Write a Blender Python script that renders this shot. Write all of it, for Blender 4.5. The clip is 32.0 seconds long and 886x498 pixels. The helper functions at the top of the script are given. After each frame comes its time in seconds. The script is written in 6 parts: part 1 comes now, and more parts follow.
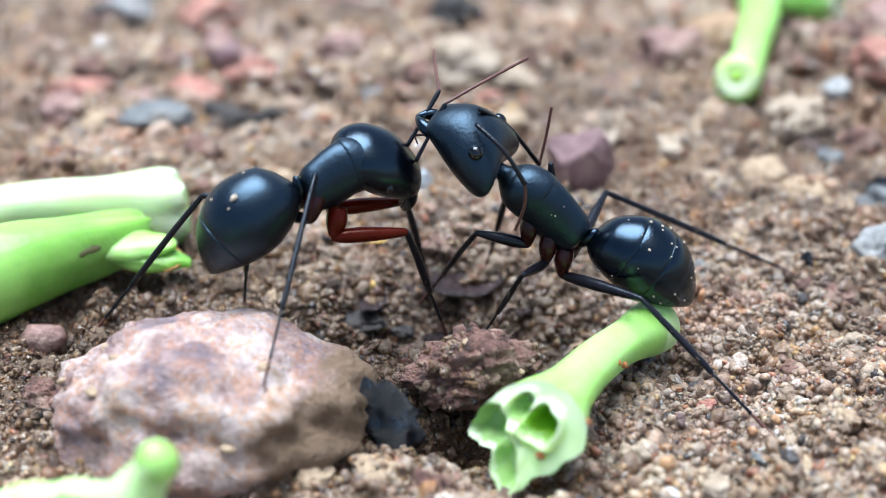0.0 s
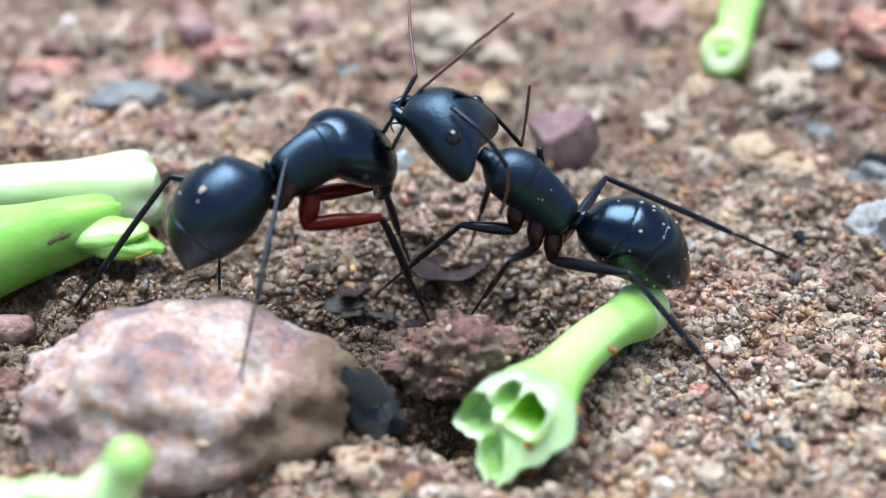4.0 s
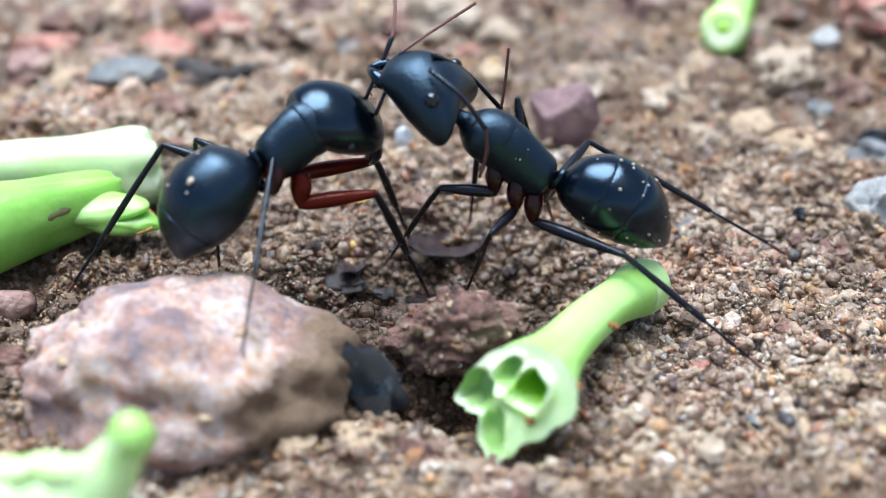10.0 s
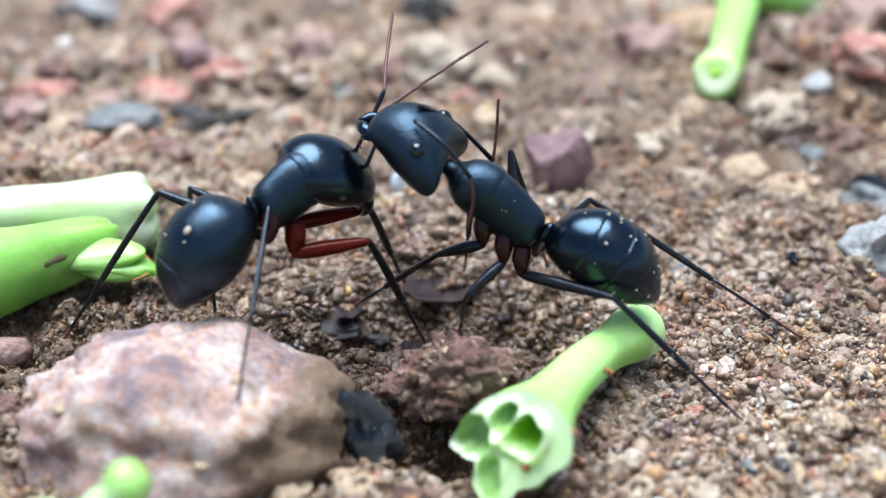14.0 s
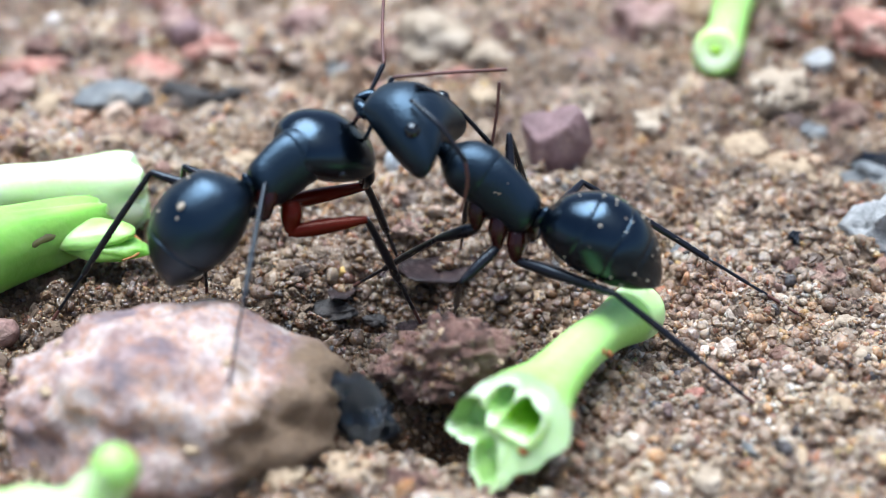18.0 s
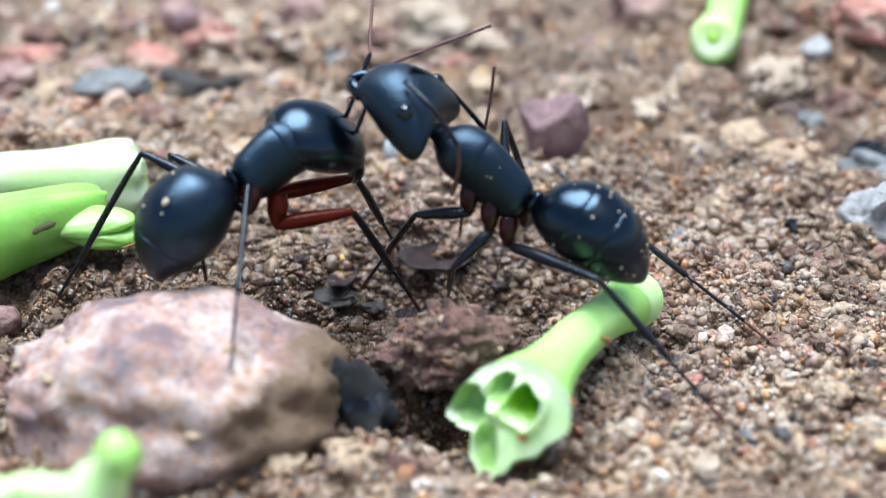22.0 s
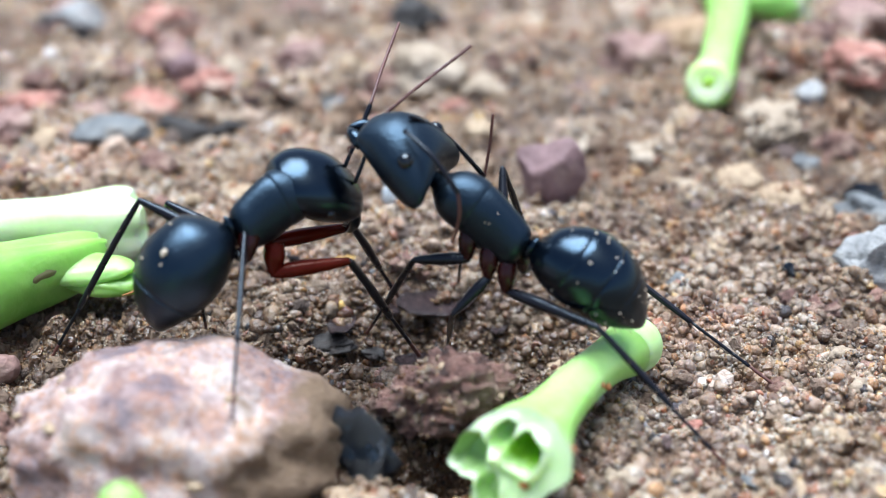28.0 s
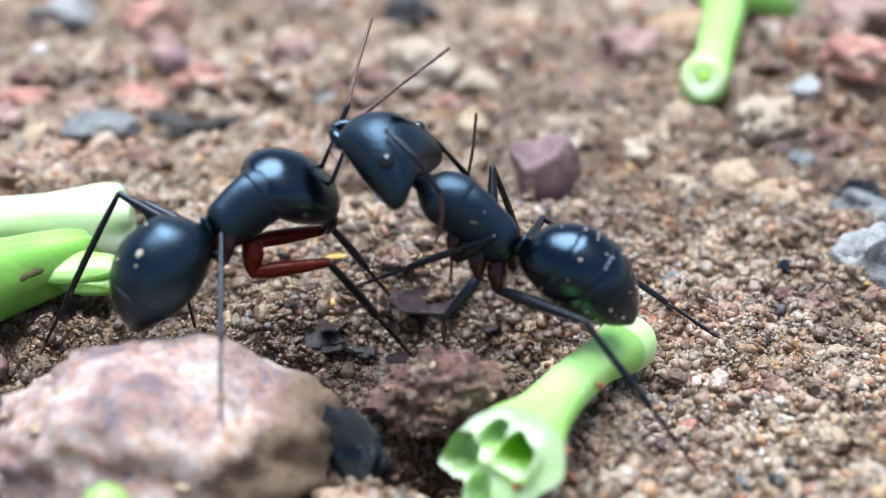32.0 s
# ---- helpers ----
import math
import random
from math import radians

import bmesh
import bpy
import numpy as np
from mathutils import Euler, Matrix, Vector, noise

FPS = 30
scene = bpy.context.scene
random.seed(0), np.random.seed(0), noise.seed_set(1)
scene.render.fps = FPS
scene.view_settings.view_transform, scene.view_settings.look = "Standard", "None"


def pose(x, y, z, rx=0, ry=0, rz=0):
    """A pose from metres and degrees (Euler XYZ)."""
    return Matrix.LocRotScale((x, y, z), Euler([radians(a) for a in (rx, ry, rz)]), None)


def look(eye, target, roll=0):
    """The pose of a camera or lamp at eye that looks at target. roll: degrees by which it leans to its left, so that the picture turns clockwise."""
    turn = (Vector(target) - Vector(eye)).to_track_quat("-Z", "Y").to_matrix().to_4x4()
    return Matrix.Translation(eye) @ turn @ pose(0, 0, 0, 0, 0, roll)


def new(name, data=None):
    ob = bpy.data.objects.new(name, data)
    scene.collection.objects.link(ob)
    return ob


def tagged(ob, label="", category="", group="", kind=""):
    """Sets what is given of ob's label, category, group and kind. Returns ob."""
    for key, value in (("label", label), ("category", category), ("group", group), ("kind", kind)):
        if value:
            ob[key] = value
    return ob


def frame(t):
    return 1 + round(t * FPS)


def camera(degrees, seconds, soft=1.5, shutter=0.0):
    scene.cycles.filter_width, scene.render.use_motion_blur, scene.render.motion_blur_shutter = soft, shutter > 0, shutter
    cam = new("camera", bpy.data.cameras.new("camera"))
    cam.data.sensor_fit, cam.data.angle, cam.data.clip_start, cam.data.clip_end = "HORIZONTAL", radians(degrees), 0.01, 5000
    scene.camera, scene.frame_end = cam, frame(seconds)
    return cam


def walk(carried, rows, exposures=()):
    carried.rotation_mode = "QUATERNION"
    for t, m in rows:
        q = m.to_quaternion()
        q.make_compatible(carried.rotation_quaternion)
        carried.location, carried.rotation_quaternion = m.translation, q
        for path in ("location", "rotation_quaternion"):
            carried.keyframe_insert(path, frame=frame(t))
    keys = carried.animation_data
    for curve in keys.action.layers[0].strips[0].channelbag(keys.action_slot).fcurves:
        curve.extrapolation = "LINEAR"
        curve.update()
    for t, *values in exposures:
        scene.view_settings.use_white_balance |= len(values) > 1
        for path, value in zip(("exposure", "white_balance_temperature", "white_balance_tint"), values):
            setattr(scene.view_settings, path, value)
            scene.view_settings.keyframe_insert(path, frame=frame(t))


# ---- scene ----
MM = 0.001


def eye(x, y, z, pitch, yaw, roll):
    """A camera pose from millimetres and degrees."""
    return pose(x * MM, y * MM, z * MM, 90 + pitch, 0, yaw) @ pose(0, 0, 0, 0, 0, roll)


cam = camera(34, 32.0, soft=0.7)
cam.data.dof.use_dof = True
cam.data.dof.focus_distance = 0.0473
cam.data.dof.aperture_fstop = 44
walk(cam, [
    (0, eye(0.31, -44.36, 27.68, -30.35, 1.25, -0.14)),
    (0.5, eye(0.29, -44.26, 27.58, -29.80, 0.95, 0.00)),
    (1, eye(0.37, -43.16, 27.28, -29.98, 0.50, 0.02)),
    (1.5, eye(0.33, -43.14, 27.11, -30.29, 0.48, -0.06)),
    (2, eye(0.26, -43.13, 27.13, -30.64, 0.47, -0.13)),
    (2.5, eye(0.20, -43.25, 27.17, -30.70, 0.46, -0.23)),
    (3, eye(0.21, -43.22, 27.09, -30.72, 0.36, -0.18)),
    (3.5, eye(0.17, -43.28, 27.16, -30.93, 0.37, -0.23)),
    (4, eye(0.20, -42.91, 26.98, -31.18, 0.30, -0.28)),
    (4.5, eye(0.18, -42.96, 26.98, -31.26, 0.28, -0.28)),
    (6.5, eye(0.22, -42.74, 26.85, -31.62, 0.23, -0.21)),
    (7, eye(0.21, -42.70, 26.77, -31.95, 0.22, -0.16)),
    (7.5, eye(0.18, -42.77, 26.85, -31.97, 0.18, -0.16)),
    (8, eye(0.06, -42.93, 26.93, -31.99, 0.15, -0.11)),
    (8.5, eye(0.07, -42.96, 26.94, -32.02, 0.17, -0.11)),
    (9, eye(0.00, -42.99, 26.87, -32.00, -0.00, 0.00)),
    (9.5, eye(0.11, -42.91, 26.88, -32.11, 0.15, -0.18)),
    (10, eye(0.03, -42.95, 26.92, -32.04, 0.10, -0.11)),
    (10.5, eye(-0.06, -42.74, 27.01, -31.69, 0.10, -0.16)),
    (11, eye(0.19, -42.86, 27.17, -30.70, -0.01, -0.20)),
    (11.5, eye(0.19, -43.02, 27.22, -30.31, -0.03, -0.24)),
    (12, eye(0.03, -42.96, 27.19, -30.42, 0.00, -0.23)),
    (12.5, eye(-0.09, -43.22, 27.23, -30.41, -0.03, -0.11)),
    (13, eye(0.01, -43.01, 27.20, -30.38, -0.02, -0.17)),
    (13.5, eye(0.04, -42.98, 27.14, -30.41, -0.09, -0.15)),
    (14, eye(0.03, -43.01, 27.20, -30.48, -0.13, -0.13)),
    (14.5, eye(-0.01, -43.08, 27.14, -30.51, -0.05, -0.17)),
    (16.5, eye(0.02, -42.80, 26.99, -30.83, -0.16, -0.12)),
    (17, eye(-0.04, -42.65, 26.88, -30.85, -0.26, -0.05)),
    (17.5, eye(0.07, -42.54, 26.87, -31.00, -0.32, -0.04)),
    (18, eye(0.02, -42.25, 26.69, -31.23, -0.34, -0.05)),
    (18.5, eye(-0.05, -42.38, 26.77, -31.25, -0.42, 0.00)),
    (19, eye(-0.12, -42.59, 26.90, -31.36, -0.40, -0.01)),
    (19.5, eye(-0.11, -42.38, 26.83, -31.46, -0.45, 0.01)),
    (20, eye(-0.11, -42.48, 26.90, -31.51, -0.49, 0.03)),
    (20.5, eye(-0.15, -42.40, 26.83, -31.53, -0.53, 0.04)),
    (21, eye(-0.19, -42.38, 26.80, -31.66, -0.55, 0.07)),
    (21.5, eye(-0.14, -42.44, 26.82, -31.67, -0.54, 0.06)),
    (22, eye(-0.12, -42.41, 26.79, -31.73, -0.57, 0.07)),
    (22.5, eye(-0.08, -42.24, 26.76, -31.83, -0.63, 0.07)),
    (23, eye(-0.18, -42.34, 26.75, -31.87, -0.64, 0.08)),
    (23.5, eye(-0.22, -42.23, 26.72, -31.94, -0.69, 0.12)),
    (24, eye(-0.11, -42.09, 26.65, -31.97, -0.77, 0.13)),
    (24.5, eye(-0.06, -42.09, 26.73, -32.05, -0.77, 0.07)),
    (25, eye(-0.14, -42.01, 26.77, -31.99, -0.77, 0.07)),
    (25.5, eye(-0.10, -42.06, 26.87, -31.65, -0.78, 0.06)),
    (27.5, eye(-0.31, -42.25, 27.15, -30.48, -0.84, -0.02)),
    (28, eye(-0.35, -42.38, 27.19, -30.32, -0.92, -0.04)),
    (28.5, eye(-0.37, -41.92, 26.98, -30.34, -0.95, -0.06)),
    (29, eye(-0.35, -41.95, 26.98, -30.40, -0.95, -0.04)),
    (29.5, eye(-0.21, -42.10, 27.05, -30.33, -0.92, -0.08)),
    (30, eye(-0.25, -42.14, 27.09, -30.39, -0.92, -0.10)),
    (30.5, eye(-0.17, -42.11, 27.04, -30.40, -1.00, -0.06)),
    (31, eye(-0.22, -42.09, 26.98, -30.46, -0.99, -0.03)),
    (31.5, eye(-0.28, -42.02, 27.00, -30.60, -1.02, 0.02)),
    (32, eye(-0.19, -41.90, 27.00, -30.51, -1.08, 0.01)),
])

# ---- light: a bright overcast sky ----
world = bpy.data.worlds.new("world")
scene.world = world
world.use_nodes = True
wn = world.node_tree.nodes
sky = wn.new("ShaderNodeTexSky")
sky.sky_type, sky.sun_disc = "NISHITA", False
sky.sun_elevation, sky.sun_rotation = radians(72), radians(130)
sky.air_density, sky.dust_density = 1.0, 1.2
world.node_tree.links.new(sky.outputs[0], wn["Background"].inputs[0])
wn["Background"].inputs[1].default_value = 0.042
sun = new("sun", bpy.data.lights.new("sun", "SUN"))
sun.data.energy, sun.data.angle, sun.data.color = 2.25, radians(46), (0.85, 0.96, 1.07)
sun.matrix_world = look((-0.06, 0.10, 0.5), (0, 0, 0))
scene.view_settings.exposure = 2.26


# ---- materials ----
def material(name, rough=0.6, metal=0.0):
    m = bpy.data.materials.new(name)
    m.use_nodes = True
    b = m.node_tree.nodes["Principled BSDF"]
    b.inputs["Roughness"].default_value, b.inputs["Metallic"].default_value = rough, metal
    return m, m.node_tree.nodes, m.node_tree.links, b


def coords(n, l, scale, space="Object"):
    c, s = n.new("ShaderNodeTexCoord"), n.new("ShaderNodeVectorMath")
    s.operation = "SCALE"
    s.inputs[3].default_value = scale
    l.new(c.outputs[space], s.inputs[0])
    return s.outputs[0]


def noise_of(n, l, vec, scale, detail=4, rough=0.55):
    t = n.new("ShaderNodeTexNoise")
    t.inputs["Scale"].default_value, t.inputs["Detail"].default_value, t.inputs["Roughness"].default_value = scale, detail, rough
    l.new(vec, t.inputs["Vector"])
    return t.outputs[0]


def ramp(n, l, fac, stops, step=False):
    r = n.new("ShaderNodeValToRGB")
    if step:
        r.color_ramp.interpolation = "CONSTANT"
    e = r.color_ramp.elements
    while len(e) < len(stops):
        e.new(0.5)
    for k, (at, col) in zip(e, stops):
        k.position, k.color = at, (*col, 1)
    l.new(fac, r.inputs[0])
    return r.outputs[0]


def mixed(n, l, fac, a, b, how="MIX"):
    m = n.new("ShaderNodeMix")
    m.data_type, m.blend_type = "RGBA", how
    for value, socket in ((fac, m.inputs[0]), (a, m.inputs[6]), (b, m.inputs[7])):
        if isinstance(value, (int, float)):
            socket.default_value = value
        elif isinstance(value, tuple):
            socket.default_value = (*value, 1)
        else:
            l.new(value, socket)
    return m.outputs[2]


def bumped(n, l, b, height, strength, distance):
    p = n.new("ShaderNodeBump")
    p.inputs["Strength"].default_value, p.inputs["Distance"].default_value = strength, distance
    l.new(height, p.inputs["Height"])
    l.new(p.outputs[0], b.inputs["Normal"])


def damp_shade(n, l):
    """Damp soil: the hollow under the ants and the ground by the fallen flowers, as ragged stains. The hollow's shade
    is painted in with the damp.
    """
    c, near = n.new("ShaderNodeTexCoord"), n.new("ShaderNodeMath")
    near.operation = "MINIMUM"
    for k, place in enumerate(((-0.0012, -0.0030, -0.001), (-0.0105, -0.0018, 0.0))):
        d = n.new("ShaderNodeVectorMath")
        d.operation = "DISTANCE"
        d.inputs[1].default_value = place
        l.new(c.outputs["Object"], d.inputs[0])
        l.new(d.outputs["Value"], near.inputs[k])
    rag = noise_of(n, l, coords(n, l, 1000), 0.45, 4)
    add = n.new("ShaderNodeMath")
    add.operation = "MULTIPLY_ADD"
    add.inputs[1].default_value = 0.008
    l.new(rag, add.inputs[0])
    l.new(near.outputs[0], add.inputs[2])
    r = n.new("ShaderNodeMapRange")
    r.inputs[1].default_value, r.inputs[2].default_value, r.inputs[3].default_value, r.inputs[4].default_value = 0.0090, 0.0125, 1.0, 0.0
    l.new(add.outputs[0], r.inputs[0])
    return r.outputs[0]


def soil_tone(n, l, v):
    """Broad patches of tan, brown and reddish soil, darkened where it is damp and for the hollow's shade."""
    big = noise_of(n, l, v, 0.17, 5, 0.65)
    mid = noise_of(n, l, v, 0.55, 4, 0.6)
    a = ramp(n, l, big, [(0.34, (0.55, 0.46, 0.38)), (0.46, (0.88, 0.81, 0.72)), (0.56, (1.05, 1.03, 1.0)), (0.68, (0.98, 0.82, 0.72))])
    b = ramp(n, l, mid, [(0.37, (0.42, 0.34, 0.27)), (0.49, (0.86, 0.83, 0.79)), (0.64, (1.15, 1.15, 1.15))])
    hue = noise_of(n, l, v, 0.3, 3, 0.6)
    a = mixed(n, l, 1.0, a, ramp(n, l, hue, [(0.34, (1.08, 0.86, 0.74)), (0.44, (1.0, 0.95, 0.90)), (0.54, (1.0, 1.0, 1.08)), (0.64, (1.10, 0.96, 0.98))]), "MULTIPLY")
    rag, dry = n.new("ShaderNodeMath"), n.new("ShaderNodeMapRange")
    rag.operation = "MULTIPLY_ADD"
    rag.inputs[1].default_value = 14.0
    l.new(noise_of(n, l, v, 0.12, 3), rag.inputs[0])
    slope = n.new("ShaderNodeVectorMath")
    slope.operation = "DISTANCE"
    slope.inputs[1].default_value = (14.0, 6.0, 0.0)
    l.new(v, slope.inputs[0])
    l.new(slope.outputs["Value"], rag.inputs[2])
    dry.inputs[1].default_value, dry.inputs[2].default_value = 29.0, 20.0
    l.new(rag.outputs[0], dry.inputs[0])
    a = mixed(n, l, dry.outputs[0], a, mixed(n, l, 1.0, a, (0.78, 0.755, 0.73), "MULTIPLY"))
    # dark brown of damp soil, with the shade of the hollow painted into it
    return mixed(n, l, mixed(n, l, damp_shade(n, l), (0, 0, 0), (1, 1, 1)), mixed(n, l, 1.0, a, b, "MULTIPLY"), (0.25, 0.165, 0.092))


def ground_material():
    m, n, l, b = material("damp_sandy_soil", 0.55)
    v = coords(n, l, 1000)
    fine = noise_of(n, l, v, 5.0, 4, 0.7)
    speck = noise_of(n, l, v, 9.0, 2)
    base = ramp(n, l, fine, [(0.3, (0.07, 0.048, 0.032)), (0.5, (0.22, 0.16, 0.11)), (0.68, (0.38, 0.30, 0.225))])
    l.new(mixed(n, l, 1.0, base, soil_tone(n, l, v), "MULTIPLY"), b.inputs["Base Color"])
    bumped(n, l, b, mixed(n, l, 0.5, speck, fine), 1.0, 0.00025)
    return m


def grain_material():
    m, n, l, b = material("quartz_sand_grains", 0.3)
    g = n.new("ShaderNodeNewGeometry")
    col = ramp(n, l, g.outputs["Random Per Island"], [
        (0.0, (0.37, 0.285, 0.21)), (0.17, (0.43, 0.355, 0.27)), (0.36, (0.27, 0.19, 0.13)), (0.50, (0.47, 0.41, 0.335)),
        (0.60, (0.43, 0.26, 0.13)), (0.66, (0.40, 0.29, 0.19)), (0.71, (0.18, 0.12, 0.085)), (0.80, (0.50, 0.455, 0.40)), (0.87, (0.37, 0.18, 0.11)), (0.91, (0.55, 0.42, 0.22)),
        (0.93, (0.62, 0.60, 0.57)), (0.975, (0.045, 0.04, 0.045))], True)
    r = n.new("ShaderNodeMapRange")
    r.inputs[3].default_value, r.inputs[4].default_value = 0.36, 0.06
    l.new(g.outputs["Random Per Island"], r.inputs[0])
    l.new(mixed(n, l, damp_shade(n, l), r.outputs[0], (0.14, 0.14, 0.14)), b.inputs["Roughness"])
    v = coords(n, l, 1000)
    dust = noise_of(n, l, v, 5.0, 3)
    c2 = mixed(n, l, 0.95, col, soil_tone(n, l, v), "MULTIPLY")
    c2 = mixed(n, l, 0.10, c2, (0.24, 0.225, 0.23))
    l.new(mixed(n, l, 0.75, c2, ramp(n, l, dust, [(0.32, (0.42, 0.35, 0.30)), (0.58, (1.08, 1.08, 1.08))]), "MULTIPLY"), b.inputs["Base Color"])
    b.inputs["Subsurface Weight"].default_value = 0.6
    b.inputs["Subsurface Radius"].default_value = (0.0004, 0.00028, 0.00018)
    b.inputs["Subsurface Scale"].default_value = 1.0
    bumped(n, l, b, noise_of(n, l, v, 11.0, 3, 0.6), 0.7, 0.0001)
    return m


def stone_material(name, stops, scale, rough=0.7, relief=0.00012, speck=0.5, gloss=0.5):
    m, n, l, b = material(name, rough)
    b.inputs["Specular IOR Level"].default_value = gloss
    v = coords(n, l, 1000)
    big = noise_of(n, l, v, scale, 6, 0.62)
    fine = noise_of(n, l, v, scale * 9, 4, 0.6)
    col = ramp(n, l, big, stops)
    l.new(mixed(n, l, speck, col, ramp(n, l, fine, [(0.3, (0.45, 0.42, 0.4)), (0.62, (1, 1, 1))]), "MULTIPLY"), b.inputs["Base Color"])
    bumped(n, l, b, fine, 0.8, relief)
    return m


def green_material(name, pale, deep, spot=0.0):
    m, n, l, b = material(name, 0.42)
    v = coords(n, l, 1000)
    big = noise_of(n, l, v, 0.35, 4)
    col = ramp(n, l, big, [(0.35, deep), (0.62, pale)])
    if spot:
        rust = noise_of(n, l, v, 0.9, 1)
        mask = ramp(n, l, rust, [(spot, (0, 0, 0)), (spot + 0.03, (1, 1, 1))])
        col = mixed(n, l, mask, col, (0.45, 0.16, 0.05))
    l.new(col, b.inputs["Base Color"])
    b.inputs["Subsurface Weight"].default_value = 0.5
    b.inputs["Subsurface Radius"].default_value = (0.0012, 0.0018, 0.0006)
    b.inputs["Subsurface Scale"].default_value = 1.0
    bumped(n, l, b, noise_of(n, l, v, 3.0, 3), 0.25, 0.0001)
    return m


def shell_material(name, colour, rough, coat=0.0, grain=14.0, relief=0.25, gloss=0.4, tint=(0.72, 0.87, 1.0)):
    m, n, l, b = material(name, rough)
    v = coords(n, l, 1000)
    big = noise_of(n, l, v, 0.9, 4)
    fine = noise_of(n, l, v, grain, 3)
    l.new(mixed(n, l, 1.0, colour, ramp(n, l, big, [(0.3, (0.7, 0.72, 0.75)), (0.7, (1.25, 1.25, 1.3))]), "MULTIPLY"), b.inputs["Base Color"])
    r = n.new("ShaderNodeMapRange")
    r.inputs[3].default_value, r.inputs[4].default_value = rough * 0.75, rough * 1.3
    l.new(big, r.inputs[0])
    l.new(r.outputs[0], b.inputs["Roughness"])
    b.inputs["Specular IOR Level"].default_value = gloss
    b.inputs["Specular Tint"].default_value = (*tint, 1)
    b.inputs["Coat Weight"].default_value = coat
    b.inputs["Coat Roughness"].default_value = 0.12
    bumped(n, l, b, fine, relief, 0.00003)
    return m


def rock_material():
    m, n, l, b = material("pinkish_laterite", 0.6)
    v = coords(n, l, 1000)
    big = noise_of(n, l, v, 0.38, 5, 0.6)
    mid = noise_of(n, l, v, 1.1, 5, 0.65)
    fine = noise_of(n, l, v, 6.0, 4, 0.7)
    base = ramp(n, l, big, [(0.36, (0.20, 0.15, 0.165)), (0.44, (0.36, 0.245, 0.225)), (0.50, (0.48, 0.37, 0.345)), (0.57, (0.58, 0.48, 0.44)), (0.64, (0.34, 0.23, 0.165)), (0.75, (0.24, 0.15, 0.10))])
    vein = ramp(n, l, mid, [(0.46, (1, 1, 1)), (0.50, (1.1, 0.72, 0.45)), (0.54, (1, 1, 1)), (0.64, (0.74, 0.64, 0.62))])
    c = mixed(n, l, 0.9, base, vein, "MULTIPLY")
    sep, way, edge = n.new("ShaderNodeSeparateXYZ"), n.new("ShaderNodeMath"), n.new("ShaderNodeMath")
    l.new(v, sep.inputs[0])
    way.operation = edge.operation = "MULTIPLY_ADD"
    way.inputs[1].default_value, edge.inputs[1].default_value = -0.8, 9.0
    l.new(sep.outputs[2], way.inputs[0])
    l.new(sep.outputs[0], way.inputs[2])
    l.new(noise_of(n, l, v, 0.5, 5, 0.6), edge.inputs[0])
    l.new(way.outputs[0], edge.inputs[2])
    loam = n.new("ShaderNodeMapRange")
    loam.inputs[1].default_value, loam.inputs[2].default_value = 5.0, 7.2
    l.new(edge.outputs[0], loam.inputs[0])
    c = mixed(n, l, loam.outputs[0], c, (0.17, 0.105, 0.06))
    l.new(mixed(n, l, 0.6, c, ramp(n, l, fine, [(0.32, (0.5, 0.46, 0.44)), (0.6, (1.08, 1.08, 1.08))]), "MULTIPLY"), b.inputs["Base Color"])
    bumped(n, l, b, mixed(n, l, 0.5, mid, fine), 1.0, 0.0004)
    return m


def crumb_material():
    m, n, l, b = material("crumbly_soil_lumps", 0.75)
    g = n.new("ShaderNodeNewGeometry")
    col = ramp(n, l, g.outputs["Random Per Island"], [
        (0.0, (0.36, 0.28, 0.21)), (0.25, (0.26, 0.19, 0.14)), (0.45, (0.46, 0.38, 0.30)), (0.62, (0.33, 0.20, 0.165)),
        (0.72, (0.16, 0.12, 0.10)), (0.82, (0.52, 0.45, 0.38)), (0.93, (0.26, 0.20, 0.20))], True)
    v = coords(n, l, 1000)
    fine = noise_of(n, l, v, 5.0, 4, 0.65)
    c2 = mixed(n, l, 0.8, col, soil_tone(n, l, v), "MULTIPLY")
    l.new(mixed(n, l, 0.8, c2, ramp(n, l, fine, [(0.32, (0.4, 0.35, 0.3)), (0.62, (1.1, 1.1, 1.1))]), "MULTIPLY"), b.inputs["Base Color"])
    bumped(n, l, b, fine, 1.0, 0.0002)
    return m


SOIL = ground_material()
CRUMB = crumb_material()
GRAIN = grain_material()
PINK_ROCK = rock_material()
BLACK_STONE = stone_material("blue_black_stone", [(0.3, (0.002, 0.003, 0.005)), (0.5, (0.006, 0.010, 0.017)), (0.7, (0.035, 0.055, 0.08))], 1.6, 0.14, 0.0006, 0.5, 0.6)
BROWN_STONE = stone_material("red_brown_clod", [(0.34, (0.04, 0.018, 0.014)), (0.48, (0.22, 0.105, 0.08)), (0.62, (0.44, 0.29, 0.22))], 1.1, 0.6, 0.0005)
RED_STONE = stone_material("brick_red_clod", [(0.36, (0.17, 0.085, 0.06)), (0.48, (0.40, 0.16, 0.12)), (0.62, (0.42, 0.29, 0.22))], 0.7)
PURPLE_STONE = stone_material("dull_purple_stone", [(0.3, (0.11, 0.06, 0.062)), (0.55, (0.20, 0.115, 0.115)), (0.75, (0.32, 0.22, 0.18))], 0.5)
GREY_STONE = stone_material("blue_grey_stone", [(0.3, (0.075, 0.08, 0.085)), (0.55, (0.16, 0.165, 0.165)), (0.75, (0.36, 0.31, 0.25))], 0.6)
